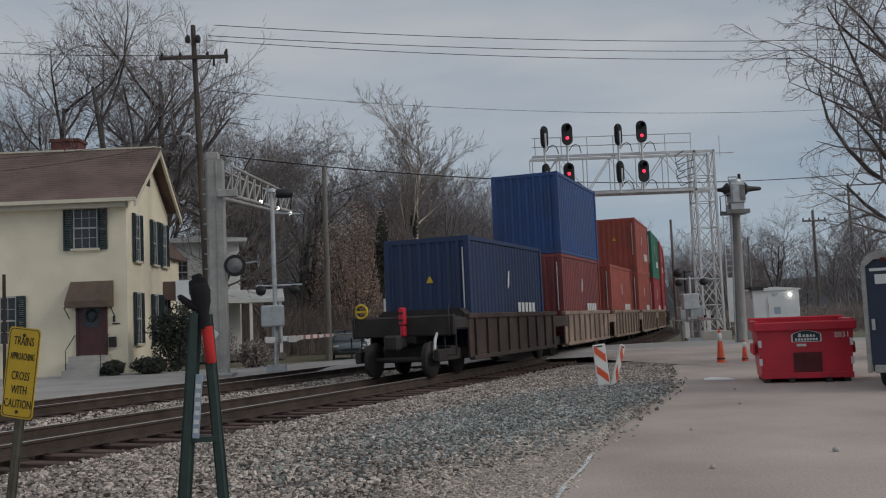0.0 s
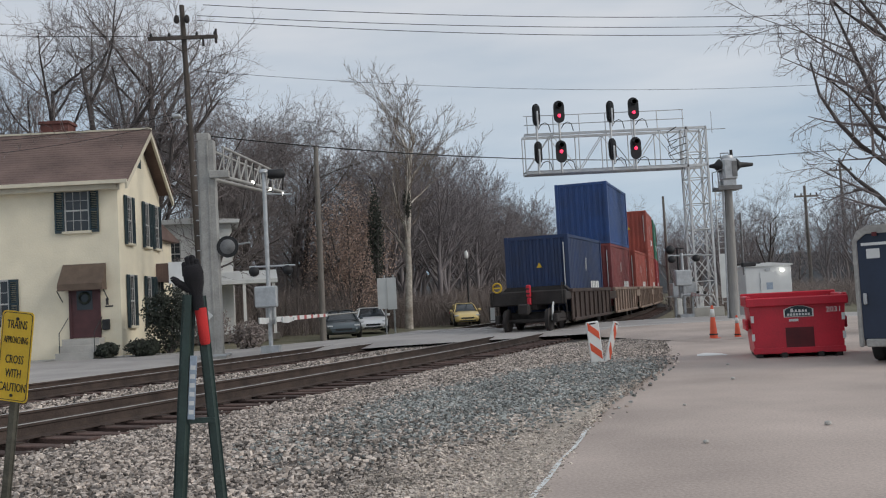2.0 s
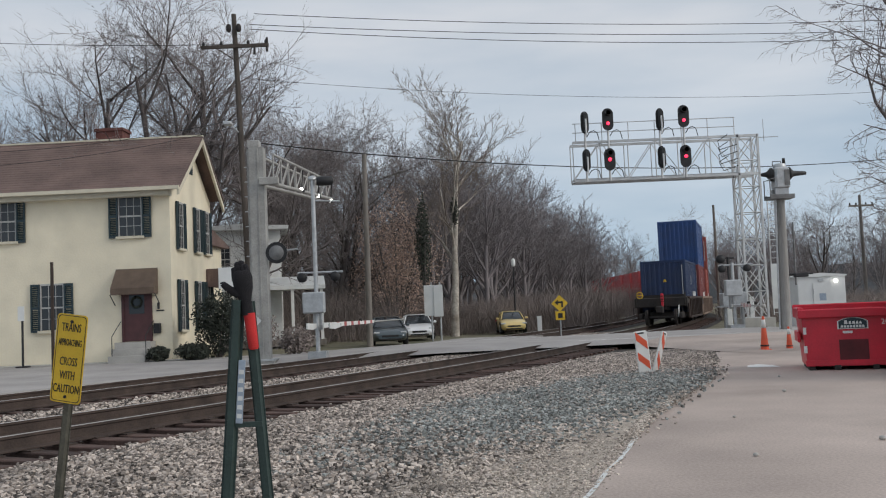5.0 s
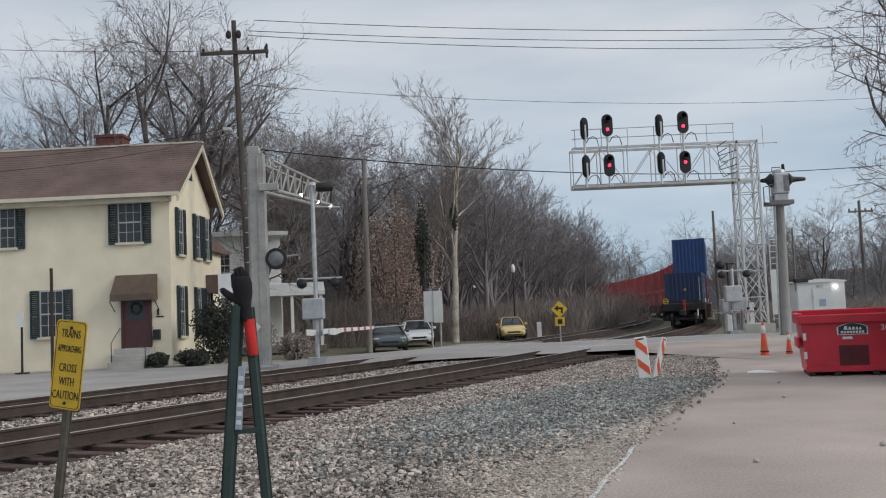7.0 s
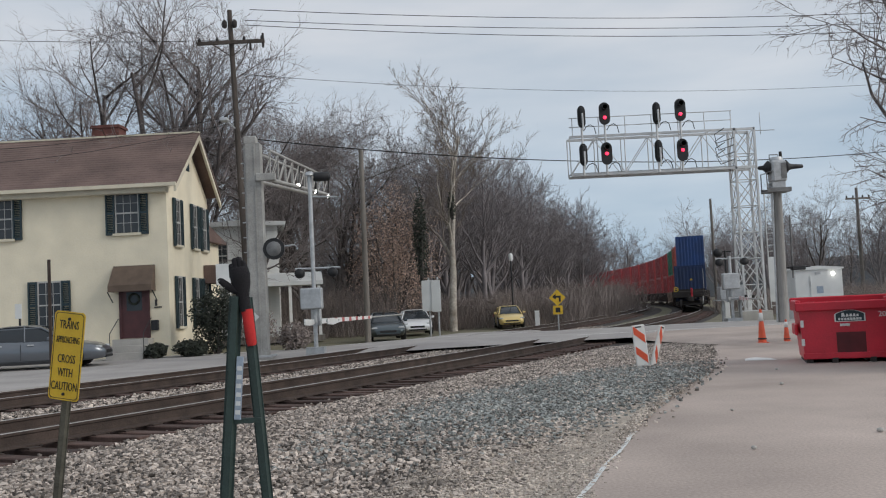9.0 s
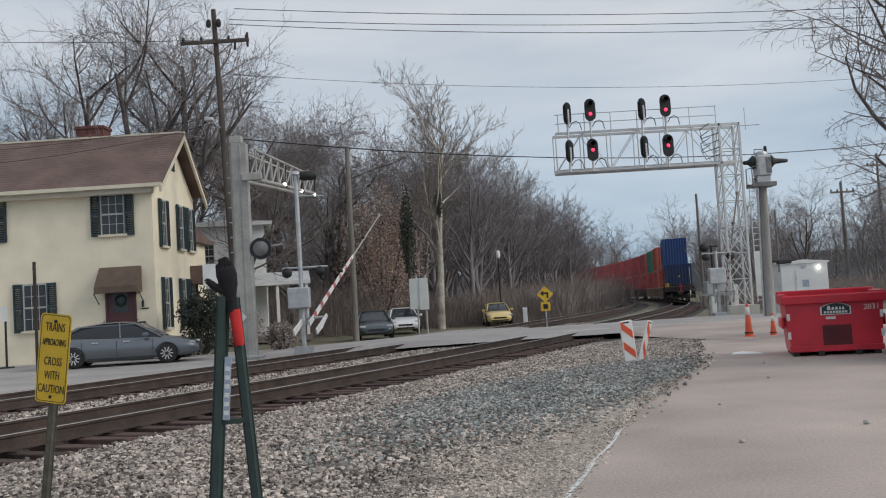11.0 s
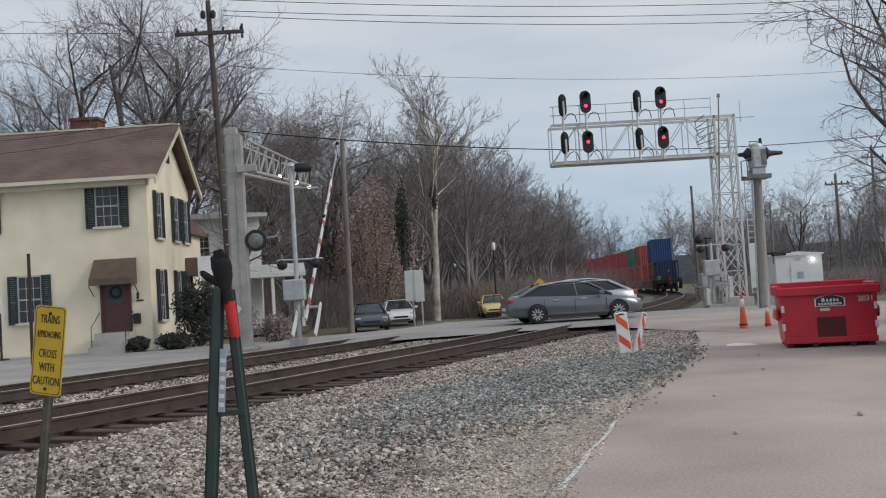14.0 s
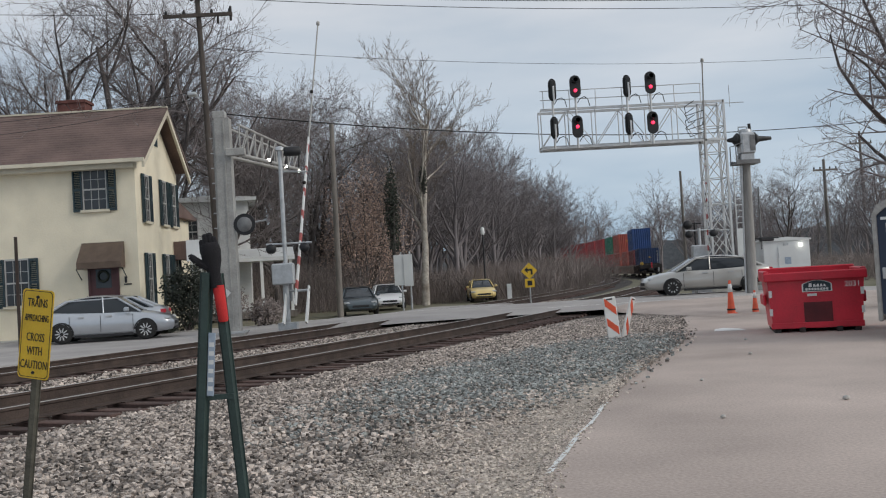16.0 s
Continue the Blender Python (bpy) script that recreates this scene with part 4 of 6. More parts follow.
def build_siren_pole():
    s = thing("siren_pole", "tall grey pole with a twin-horn warning siren on top", "siren", pose(12.86, 36.2, 0))
    part("pole", Mesh().tube((0, 0, -.05), (.1, 0, 5.25), .205, .15, 16), M_SIRENPOLE, s)
    pf = part("platform", Mesh().box(-.4, .52, -.36, .36, 5.2, 5.26).box(-.4, .52, -.38, -.35, 5.2, 5.36).box(-.4, .52, .35, .38, 5.2, 5.36), M_DARKGALV, s, "dull steel tray")
    part("bracket", Mesh().path([(-.38, -.33, 5.3), (-.38, -.33, 5.95), (-.12, -.33, 6.0)], .022, 6).path([(-.38, .33, 5.3), (-.38, .33, 5.95), (-.12, .33, 6.0)], .022, 6), M_DARKGALV, pf)
    for y in (-.2, .2):
        part("foot", Mesh().box(-.16, .36, y - .05, y + .05, 5.26, 5.6, .015), M_GALV, pf)
    body = part("siren_body", Mesh().box(-.14, .42, -.3, .3, 5.58, 6.42, .07).lathe([(.24, 6.4), (.25, 6.48), (.2, 6.56)], 16, (.14, 0, 0)), M_GALV, s, "pale steel motor housing")
    part("lifting_eye", Mesh().path([(-.12, 0, 6.5), (-.12, 0, 6.66), (.2, 0, 6.66), (.2, 0, 6.5)], .022, 6), M_DARKGALV, body)
    part("cap", Mesh().tube((.33, .05, 6.4), (.33, .05, 6.78), .07, .055, 10), M_DARKSTEEL, body)
    part("side_panel", Mesh().box(.2, .4, -.315, -.302, 5.7, 6.3), M_DARKGALV, body)
    for sx, reach in ((-1, -.56), (1, 1.12)):
        x = -.16 if sx < 0 else .44
        part("horn", Mesh().lathe([(.24, x), (.27, x + sx * .05), (.2, x + sx * .12), (.12, x + sx * .2), (.1, (x + reach) / 2), (.07, reach), (.03, reach + sx * .03)], 16, (0, 0, 6.17), "x"), M_BLACK, s, "black tapering horn")
    part("cable_conduit", Mesh().tube((-.26, -.05, .2), (-.12, -.05, 5.2), .035), M_GALV, s)
    part("side_arm", Mesh().tube((.15, 0, 2.32), (1.15, 0, 2.32), .03).box(.42, .95, -.12, .12, 2.2, 2.36, .03), M_BLACK, s, "dark bracket lamp")
    part("side_mast", Mesh().tube((.48, 0, 1.9), (.5, 0, 4.3), .035), M_DARKGALV, s)


def build_crossing_mast():
    c = thing("crossing_signal_mast", "grey steel mast with lattice arm and white flashing lamps", "crossing signal", pose(-6.15, 31.8, 0.0))
    part("mast", Mesh().prism([(-.26, -.05), (.26, -.05), (.23, 7.25), (-.25, 7.25)], -.24, .24, "y").box(-.42, .42, -.42, .42, 0, .12).box(-.31, .1, -.2, .2, 7.25, 7.5, .02), M_MAST, c)
    part("edge_channel", Mesh().box(-.33, -.255, -.16, .16, .4, 7.2).box(.02, .06, -.262, -.24, .2, 7.2), M_MAST, c)
    part("base_shroud", Mesh().box(-.45, .45, -.45, .45, .1, .16), M_GALV, c)
    for i in range(9):
        part("step_bolt", Mesh().tube((-.44, -.1, 2.6 + i * .5), (-.2, -.1, 2.6 + i * .5), .018, n=6), M_GALV, c)
    a, b = Vector((.2, .2, 7.05)), Vector((1.05, 9.6, 7.35))
    arm = Mesh()
    for dx in (-.28, .28):
        arm.tube(a + Vector((dx, 0, 0)), b + Vector((dx, 0, 0)), .05).tube(a + Vector((dx, 0, -1.0)), b + Vector((dx, 0, -.75)), .07)
    tr = part("arm", arm, M_MAST, c, "lattice arm over the street")
    for dx in (-.28, .28):
        br = Mesh()
        n = 9
        for i in range(n):
            p, q = a.lerp(b, i / n), a.lerp(b, (i + 1) / n)
            o = Vector((dx, 0, 0))
            br.tube(p + o, p + o + Vector((0, 0, -1 + .25 * i / n)), .03, n=5).tube(p + o + Vector((0, 0, -1 + .25 * i / n)), q + o, .025, n=5)
        part("arm_bracing", br, M_MAST, tr)
    part("arm_hood", Mesh().box(.1, .75, -.42, -.2, 5.95, 6.2, .02), M_MAST, c)
    for u in (.42, .72, .98):
        p = a.lerp(b, u) + Vector((.3, -.1, -.85))
        lamp = part("flasher", Mesh().lathe([(.1, -.02), (.1, .2), (.05, .25)], 14, p, "y").tube(p + Vector((0, .1, .1)), p + Vector((.05, .1, .75)), .025, n=6), M_BLACK, c, "crossing flasher lamp")
        part("lens", Mesh().lathe([(.075, -.03), (.04, -.05)], 12, p, "y"), M_WHITELIGHT, lamp, "lit white lens")
    part("flasher_target", Mesh().lathe([(.36, 0), (.36, .05), (.24, .05), (.24, 0)], 24, (.58, -.25, 3.67), "y"), M_BLACK, c, "round black target ring")
    part("target_disc", Mesh().lathe([(.25, -.004), (.22, -.03), (.02, -.03)], 20, (.58, -.25, 3.67), "y"), M_DARKGALV, c)
    part("bracket", Mesh().tube((.2, 0, 3.67), (1.25, .1, 3.8), .03), M_GALV, c)
    part("cross_arm_sign", Mesh().box(-1.35, -.45, -.33, -.31, 2.55, 3.25), M_WHITE, c, "blank back of a white sign")


GATES = []
GATE_LIFTS = [(0, 0), (9.4, 0), (10.2, 11), (11, 22.5), (11.8, 28.5), (12.5, 34.3), (13, 41), (13.5, 47.2), (14.5, 55), (15.5, 62.6), (16, 66.3)]


def gate_arm(length):
    """A tapered boom along +x, from its pivot at 0; its outer part is a thin rod."""
    m = Mesh().prism([(-.3, -.085), (length * .55, -.055), (length * .55, .055), (-.3, .085)], -.025, .025, "y")
    return m


def build_gate(at, heading, length, pole_height, label):
    c = thing("crossing_gate_machine", label, "crossing gate", at)
    part("post", Mesh().tube((0, 0, -.05), (0, 0, pole_height), .075, .07, 12).box(-.3, .3, -.3, .3, -.05, .3), M_GALV, c)
    part("machine_box", Mesh().box(-.42, .3, -.36, .02, 1.55, 2.25, .04), M_GALV, c, "grey gate motor box")
    part("counterweight", Mesh().box(-.15, .15, .1, .3, 1.0, 1.9, .02), M_GALV, c)
    fl = part("flasher_bar", Mesh().tube((-.6, 0, 2.9), (.9, 0, 2.9), .035), M_GALV, c)
    for x in (-.45, .65):
        part("flasher", Mesh().lathe([(.03, -.02), (.16, 0), (.16, .22), (.05, .26)], 14, (x, -.1, 2.75), "y"), M_BLACK, fl)
    if pole_height > 4:
        part("bell", Mesh().lathe([(.16, pole_height), (.14, pole_height + .1), (.04, pole_height + .14)], 12), M_GALV, c)
        part("pole_bracket", Mesh().tube((0, 0, pole_height - .7), (.9, 0, pole_height - .75), .03), M_GALV, c)
        part("side_lamp", Mesh().lathe([(.14, 0), (.16, .05), (.16, .5), (.06, .55)], 12, (.15, 0, pole_height - .05), "x"), M_BLACK, c)
    arm = thing("gate_arm", "red and white striped gate arm", "")
    part("boom", gate_arm(length), M_WHITE, arm)
    part("tip_rod", Mesh().tube((length * .54, 0, 0), (length, 0, 0), .032, .026, 8).lathe([(.03, length - .02), (.07, length), (.06, length + .12), (.02, length + .14)], 10, (0, 0, 0), "x"), M_MAST, arm, "thin grey outer rod with a small tip lamp")
    for x in (length * .38, length * .72):
        part("arm_lamp", Mesh().lathe([(.03, -.06), (.06, -.04), (.06, .04), (.03, .06)], 10, (x, 0, .1), "y"), M_DARKSTEEL, arm, "small dark arm lamp")
    for i in range(7):
        x0 = length * .55 * (i + .3) / 7
        x1 = x0 + length * .55 / 7 * .34
        part("red_stripe", Mesh().box(x0, x1, -.028, .028, -.083 + .0044 * i, .083 - .0044 * i), M_FADEDRED, arm)
    for y in (-.42, .34):
        part("weight_arm", Mesh().prism([(-.95, -.1), (-.4, -.13), (.35, -.06), (.35, .06), (-.4, .07), (-.95, .09)], y - .025, y + .025, "y"), M_WHITE, arm, "white counterweight arm")
    part("pivot_shaft", Mesh().tube((.2, -.45, 0), (.2, .37, 0), .045), M_GALV, arm)
    arm.parent = c
    GATES.append((arm, Vector((.3, -.1, 1.15)), heading))
    return c


def utility_pole(at, height, arm_z, arm_len, mat, lean=(0, 0), label="weathered wooden utility pole with a crossarm"):
    u = thing("utility_pole", label, "utility pole", at)
    part("pole", Mesh().tube((0, 0, -.05), (lean[0], lean[1], height), .15, .1, 10), mat, u)
    for z in arm_z:
        f = z / height
        c = Vector((lean[0] * f, lean[1] * f - .16, z))
        arm = part("crossarm", Mesh().box(c.x - arm_len / 2, c.x + arm_len / 2, c.y - .06, c.y + .06, z - .07, z + .07), mat, u)
        for dx in (-.46, -.2, .2, .46):
            part("insulator", Mesh().lathe([(.03, .07), (.06, .1), (.06, .18), (.03, .24)], 8, (c.x + dx * arm_len, c.y, z)), M_BLACK, arm)
        part("brace", Mesh().tube((c.x - arm_len * .3, c.y, z), (c.x, c.y + .05, z - .6), .02, n=5).tube((c.x + arm_len * .3, c.y, z), (c.x, c.y + .05, z - .6), .02, n=5), mat, arm)
    return u


def wire(a, b, sag, r=0.018, label="black overhead cable between poles"):
    a, b = Vector(a), Vector(b)
    pts = [a.lerp(b, i / 24) - Vector((0, 0, sag * 4 * (i / 24) * (1 - i / 24))) for i in range(25)]
    m = Mesh()
    m.path(pts, r, 4)
    return tagged(part("overhead_wire", m, M_BLACK), label, "overhead wire", "overhead wires")


def build_poles():
    up = utility_pole(pose(-8.04, 39.5, 0), 14.4, [12.98], 2.85, M_POLEWOOD, (-.42, 0))
    for x in (-.2, -.62):
        part("fuse_cutout", Mesh().lathe([(.05, 13.6), (.11, 13.68), (.11, 13.85), (.05, 13.95)], 10, (x, -.12, 0)), M_DARKSTEEL, up, "dark cutout near the pole's top")
    for x, low, high in ((.45, 12.6, 12.9), (.98, 12.7, 13.3)):
        part("arm_insulator", Mesh().tube((x, -.16, low), (x, -.16, high), .05, n=8), M_DARKSTEEL, up)
    part("street_lamp_arm", Mesh().tube((-.3, 0, 9.3), (-.6, -.6, 9.6), .03).box(-.8, -.45, -.95, -.55, 9.5, 9.65, .04), M_GALV, up)
    utility_pole(pose(-3.55, 43.7, 0), 8.9, [], 0, M_GREYPOLE, (.05, 0), "bare grey utility pole at the street corner")
    utility_pole(pose(30.9, 70, 0), 8.7, [7.9], 1.8, M_GREYPOLE)
    utility_pole(pose(28.4, 46.9, 0), 15.6, [14.9], 2.6, M_GREYPOLE)
    utility_pole(pose(40.5, 84, 0), 12.5, [11.4], 2.0, M_GREYPOLE)
    utility_pole(pose(23.5, 82, 0), 9.6, [], 0, M_GREYPOLE, label="bare grey pole far along the track")
    for a, b, sag, r in (((-7.58, 39.5, 14.39), (19.13, 45, 14.56), .26, .016), ((-7.83, 39.5, 13.94), (19.37, 45, 14.05), .25, .016), ((-7.84, 39.5, 13.74), (19.62, 45, 13.65), .31, .016), ((-8.02, 39.5, 11.63), (16.98, 45, 11.06), .36, .01)):
        a, b = Vector(a), Vector(b)
        wire(a, a.lerp(b, 1.35) + Vector((0, 0, 4 * sag * 1.35 * .35)), sag * 1.82, r)
    wire((-9.2, 45, 9.96), (32, 60, 10.1), 1.1, .03, "thick black cable sagging across the street")
    wire((-8.3, 39.4, 9.9), (-24, 36, 8.6), .6, .012)
    wire((-8.3, 39.4, 9.6), (-24, 36, 7.9), .6, .012)
    wire((-8.5, 39.4, 13.1), (-30, 38, 14.6), .4, .012)


# ---------------------------------------------------------------- things on the lot
def build_dumpster():
    d = thing("dumpster", "bright red steel dumpster with open top, white number and round emblem", "dumpster", pose(7.15, 19.2, 0.0, 0, 0, -16.5))
    W, D, H = 1.80, 1.55, 1.24
    t = .05
    front = [(0.05, .10), (W - .05, .10), (W + .02, H - .18), (-.02, H - .18)]
    body = Mesh()
    # tapering front and back, sloped sides, open top
    for y0, y1 in ((0, t), (D - t, D)):
        body.prism(front, y0, y1, "y")
    for x in (0, W):
        s = 1 if x else -1
        body.add([(x - s * .05, t, .1), (x - s * .05, D - t, .1), (x + s * .02, D - t, H - .18), (x + s * .02, t, H - .18), (x - s * .1, t, .1), (x - s * .1, D - t, .1), (x - s * .03, D - t, H - .18), (x - s * .03, t, H - .18)],
                 [(0, 1, 2, 3), (4, 7, 6, 5), (0, 3, 7, 4), (1, 5, 6, 2), (3, 2, 6, 7), (0, 4, 5, 1)])
    body.box(.05, W - .05, 0, D, .08, .13)
    b = part("body", body, M_DUMPRED, d)
    rim = Mesh().box(-.08, W + .08, -.07, .05, H - .2, H - .02, .02).box(-.08, W + .08, D - .05, D + .07, H - .2, H + .07, .02).box(-.08, .03, .05, D - .05, H - .2, H + .02, .02).box(W - .03, W + .08, .05, D - .05, H - .2, H + .02, .02)
    part("rim", rim, M_DUMPRED, d)
    # no hollow here: the recess's shade is the plate's dark colour
    part("fork_recess_shade", Mesh().box(.66, 1.2, -.012, -.002, .13, .6), M_DARKRED, d, "flat dark red plate painted as the shade of the fork recess")
    part("base_rail", Mesh().box(.02, W - .02, -.03, .0, .08, .2, .01), M_DUMPRED, d)
    for x in (.55, 1.25):
        part("skid", Mesh().box(x, x + .12, -.05, D, 0, .1, .01), M_DARKSTEEL, d)
    part("skid", Mesh().box(.08, .2, 0, D, 0, .1), M_DARKSTEEL, d)
    part("skid", Mesh().box(W - .2, W - .08, 0, D, 0, .1), M_DARKSTEEL, d)
    for x in (-.02, W - .08):
        for z in (.35, .72):
            part("reflector_tape", Mesh().box(x + .02, x + .08, -.022, -.012, z, z + .14), M_WHITE, d)
    arch = [(-.26 + .52 * i / 10, .13 * math.sin(math.pi * (.15 + .7 * i / 10))) for i in range(11)] + [(.26, -.08), (-.26, -.08)]
    em = part("emblem", Mesh().prism(arch, -.016, -.004, "y"), M_SHUTTER, d, "dark green arched emblem edged in white", at=pose(.93, 0, .9))
    part("emblem_edge", Mesh().prism([(x * 1.1, z * 1.12 - .004) for x, z in arch], -.0095, -.003, "y"), M_WHITE, em)
    for i, (x0, x1, up) in enumerate(((-.16, -.09, .08), (-.075, -.02, .06), (-.01, .05, .06), (.06, .11, .06), (.12, .17, .055))):
        part("emblem_bar", Mesh().prism([(x0, .005), (x1, .005), (x1 - .012, up), (x0 + .012, up)], -.02, -.0165, "y"), M_WHITE, em)
    for i in range(8):
        part("emblem_bar", Mesh().box(-.22 + i * .056, -.178 + i * .056, -.02, -.0165, -.065, -.018), M_SHEDWHITE, em)
    part("notice_plate", Mesh().box(.74, .92, -.014, -.004, .72, .77), M_WHITE, d)
    flat_text("2031", .15, M_WHITE, d, pose(W - .2, -.009, .93, 90, 0, 0), "number")
    for x in (-.09, W + .03):
        part("lift_pocket", Mesh().box(x, x + .06, .3, D - .3, .55, .78, .02), M_DUMPRED, d)


def build_trailer():
    t = thing("cargo_trailer", "enclosed cargo trailer with navy rear doors and pale metal frame", "trailer", pose(8.15, 16.6, 0, 0, 0, -40))
    W, L, z0, H = 1.42, 3.6, .42, 2.42
    shell = [(0, z0), (W, z0), (W, H - .22), (W - .08, H - .08), (W - .25, H), (.25, H), (.08, H - .08), (0, H - .22)]
    part("body", Mesh().prism(shell, .03, L, "y"), M_NAVY, t)
    fr = Mesh().box(-.03, .05, -.03, .06, z0 - .12, H - .2, .02).box(W - .05, W + .03, -.03, .06, z0 - .12, H - .2, .02)
    fr.prism([(-.03, H - .24), (.06, H - .06), (.24, H + .03), (W - .24, H + .03), (W - .06, H - .06), (W + .03, H - .24), (W - .05, H - .24), (W - .2, H - .12), (.2, H - .12), (.05, H - .24)], -.03, .06, "y")
    fr.box(.09, W - .09, -.04, .06, z0 - .12, z0 + .02, .02)
    part("rear_frame", fr, M_MAST, t, "pale metal rear frame")
    dr = part("rear_door", Mesh().box(.055, W - .055, -.01, .03, z0 + .03, H - .26), M_NAVY, t, "navy ramp door")
    for x in (.1, W - .16):
        part("latch", Mesh().box(x, x + .06, -.06, -.012, 1.05, 1.25, .01), M_GALV, dr)
    part("hinge_strip", Mesh().box(.12, .78, -.03, -.012, H - .33, H - .28).box(.82, W - .14, -.03, -.012, H - .33, H - .28), M_SHEDWHITE, dr)
    part("sticker", Mesh().box(.2, .42, -.022, -.012, H - .56, H - .39), M_SHEDWHITE, dr, "pale square sticker")
    part("roof_vent", Mesh().lathe([(.13, H + .02), (.15, H + .08), (.14, H + .15), (.05, H + .18)], 14, (W / 2, .5, 0)), M_WHITE, t, "white domed roof vent")
    for x in (.32, W - .36):
        part("clearance_lamp", Mesh().box(x, x + .08, -.06, -.03, H - .17, H - .1), M_DARKRED, t)
    for x in (.16, W - .16):
        for y in (.75, 1.6):
            w = part("wheel", Mesh().lathe([(.18, -.1), (.31, -.1), (.33, -.06), (.33, .06), (.31, .1), (.18, .1)], 20, (x, y, .33), "x"), M_TYRE, t)
            part("rim", Mesh().lathe([(.18, -.085), (.06, -.06), (.06, .06), (.18, .085)], 16, (x, y, .33), "x"), M_RIM, w)
    part("chassis", Mesh().box(.05, W - .05, .05, L, z0 - .1, z0 - .005), M_DARKSTEEL, t)
    part("tongue", Mesh().prism([(.4, L), (W - .4, L), (W / 2, L + 1.1)], z0 - .1, z0 - .02, "z").tube((W / 2, L + 1.0, -.0), (W / 2, L + 1.0, z0), .04), M_DARKSTEEL, t)


def build_small_things():
    # cones
    c = thing("traffic_cone", "orange traffic cone with a white collar, on the lot", "traffic cone", pose(8.95, 27.0, 0), "traffic cones")
    part("base", Mesh().box(-.15, .15, -.15, .15, 0, .04, .01), M_ORANGE, c)
    part("cone", Mesh().lathe([(.115, .04), (.092, .3), (.038, .94), (.028, .97)], 18), M_ORANGE, c)
    part("collar", Mesh().lathe([(.066, .63), (.069, .63), (.048, .87), (.044, .87)], 18), M_WHITE, c, "white reflective collar")
    part("lower_band", Mesh().lathe([(.112, .12), (.122, .12), (.12, .16), (.106, .16)], 16), M_BLACK, c)
    copy_thing(c, pose(9.72, 27.2, 0, 0, 0, 20) @ Matrix.Diagonal((.8, .8, .66, 1)))
    # folding barricade with striped panels
    b = thing("barricade", "white folding barricade with orange stripes, standing in the ballast", "barricade", pose(4.23, 20.1, -.03, 0, 0, 6))
    for k, (tilt, dx) in enumerate(((-5, -.1), (17, .1))):
        panel = part("panel", Mesh().box(-.14, .14, -.02, .02, 0, .94, .015), M_WHITE, b, "white plastic panel with orange stripes", at=pose(dx, k * .06, 0, 0, tilt, 0) @ pose(0, 0, 0, 0, 0, 52 if k else 0))
        for i in range(2):
            z = .12 + i * .42
            part("stripe", Mesh().prism([(-.115, z + .22), (.115, z), (.115, z + .17), (-.115, z + .39)], -.024, -.0205, "y"), M_ORANGE, panel)
        part("handle_slot", Mesh().box(-.07, .07, -.024, -.0205, .88, .91), M_DARKSTEEL, panel)
    # signal bungalow
    s = thing("equipment_shed", "small white steel railway equipment shed with a lit lamp", "shed", pose(14.8, 40.0, 0.05, 0, 0, -4))
    part("body", Mesh().box(0, 1.95, 0, 2.4, 0, 2.2, .02), M_SHEDWHITE, s)
    part("roof", Mesh().prism([(-.06, 2.2), (2.01, 2.2), (2.01, 2.26), (.97, 2.36), (-.06, 2.26)], -.08, 2.5, "y"), M_SHEDWHITE, s)
    dr = part("door", Mesh().box(.62, 1.3, -.03, .0, .05, 1.95), M_SHEDWHITE, s)
    part("notice", Mesh().box(.86, 1.13, -.038, -.031, 1.2, 1.5), M_LABELBLUE, dr, "small dark notice")
    for z in (.4, 1.5):
        part("hinge", Mesh().tube((.63, -.04, z), (.63, -.04, z + .2), .02), M_GALV, dr)
    part("lamp", Mesh().lathe([(.06, -.14), (.07, -.06), (.05, -.0)], 12, (1.55, 0, 2.0), "y"), M_WHITELIGHT, s, "small lit lamp")
    part("vent", Mesh().box(.85, 1.05, -.05, .0, 2.0, 2.1), M_GALV, s)
    # white marker post, small white cabinet by the tower
    for x, y, h in ((5.0, 51.5, .95), (17.0, 53.0, 1.5), (13.6, 45.8, 1.0)):
        m = thing("marker_post", "short white marker post beside the track", "marker post", pose(x, y, 0), "marker posts")
        part("post", Mesh().box(-.12, .12, -.06, .06, -.1, h, .02), M_WHITE, m)
        part("cap", Mesh().box(-.13, .13, -.07, .07, h, h + .04), M_WHITE, m)
    cab = thing("signal_cabinet", "grey signal relay cabinet on legs beside the gantry", "signal cabinet", pose(13.0, 43.6, 0))
    part("case", Mesh().box(-.4, .7, -.3, .3, 1.15, 1.75, .02), M_GALV, cab)
    part("leg", Mesh().box(-.3, -.2, -.1, .1, -.05, 1.15), M_GALV, cab)
    part("leg", Mesh().box(.5, .6, -.1, .1, -.05, 1.15), M_GALV, cab)
    part("shelf", Mesh().box(-.6, .9, -.35, .35, 1.1, 1.15), M_GALV, cab)
    part("flasher_stem", Mesh().lathe([(.05, -.3), (.2, -.25), (.2, .0), (.08, .05)], 12, (-.4, -.1, 3.3), "y").tube((0, 0, 1.7), (0, 0, 3.4), .05).tube((-.4, 0, 3.35), (.3, 0, 3.35), .03), M_BLACK, cab, "black flasher lamps on a stem")
    # loose stones and litter on the lot
    rng = random.Random(8)
    for x, y, r in ((4.42, 9.87, .04), (6.5, 11.6, .03), (2.9, 9.2, .03), (5.3, 15.2, .035), (3.6, 12.2, .025), (6.2, 18.0, .03), (4.7, 17.8, .03)):
        st = Mesh().lathe([(r * .5, 0), (r, r * .4), (r * .8, r), (r * .2, r * 1.2)], 7)
        tagged(part("loose_stone", st, M_CONCRETE, at=pose(x, y, 0, 0, 0, rng.uniform(0, 90))), "pale loose stone lying on the lot", "stone", "loose stones")


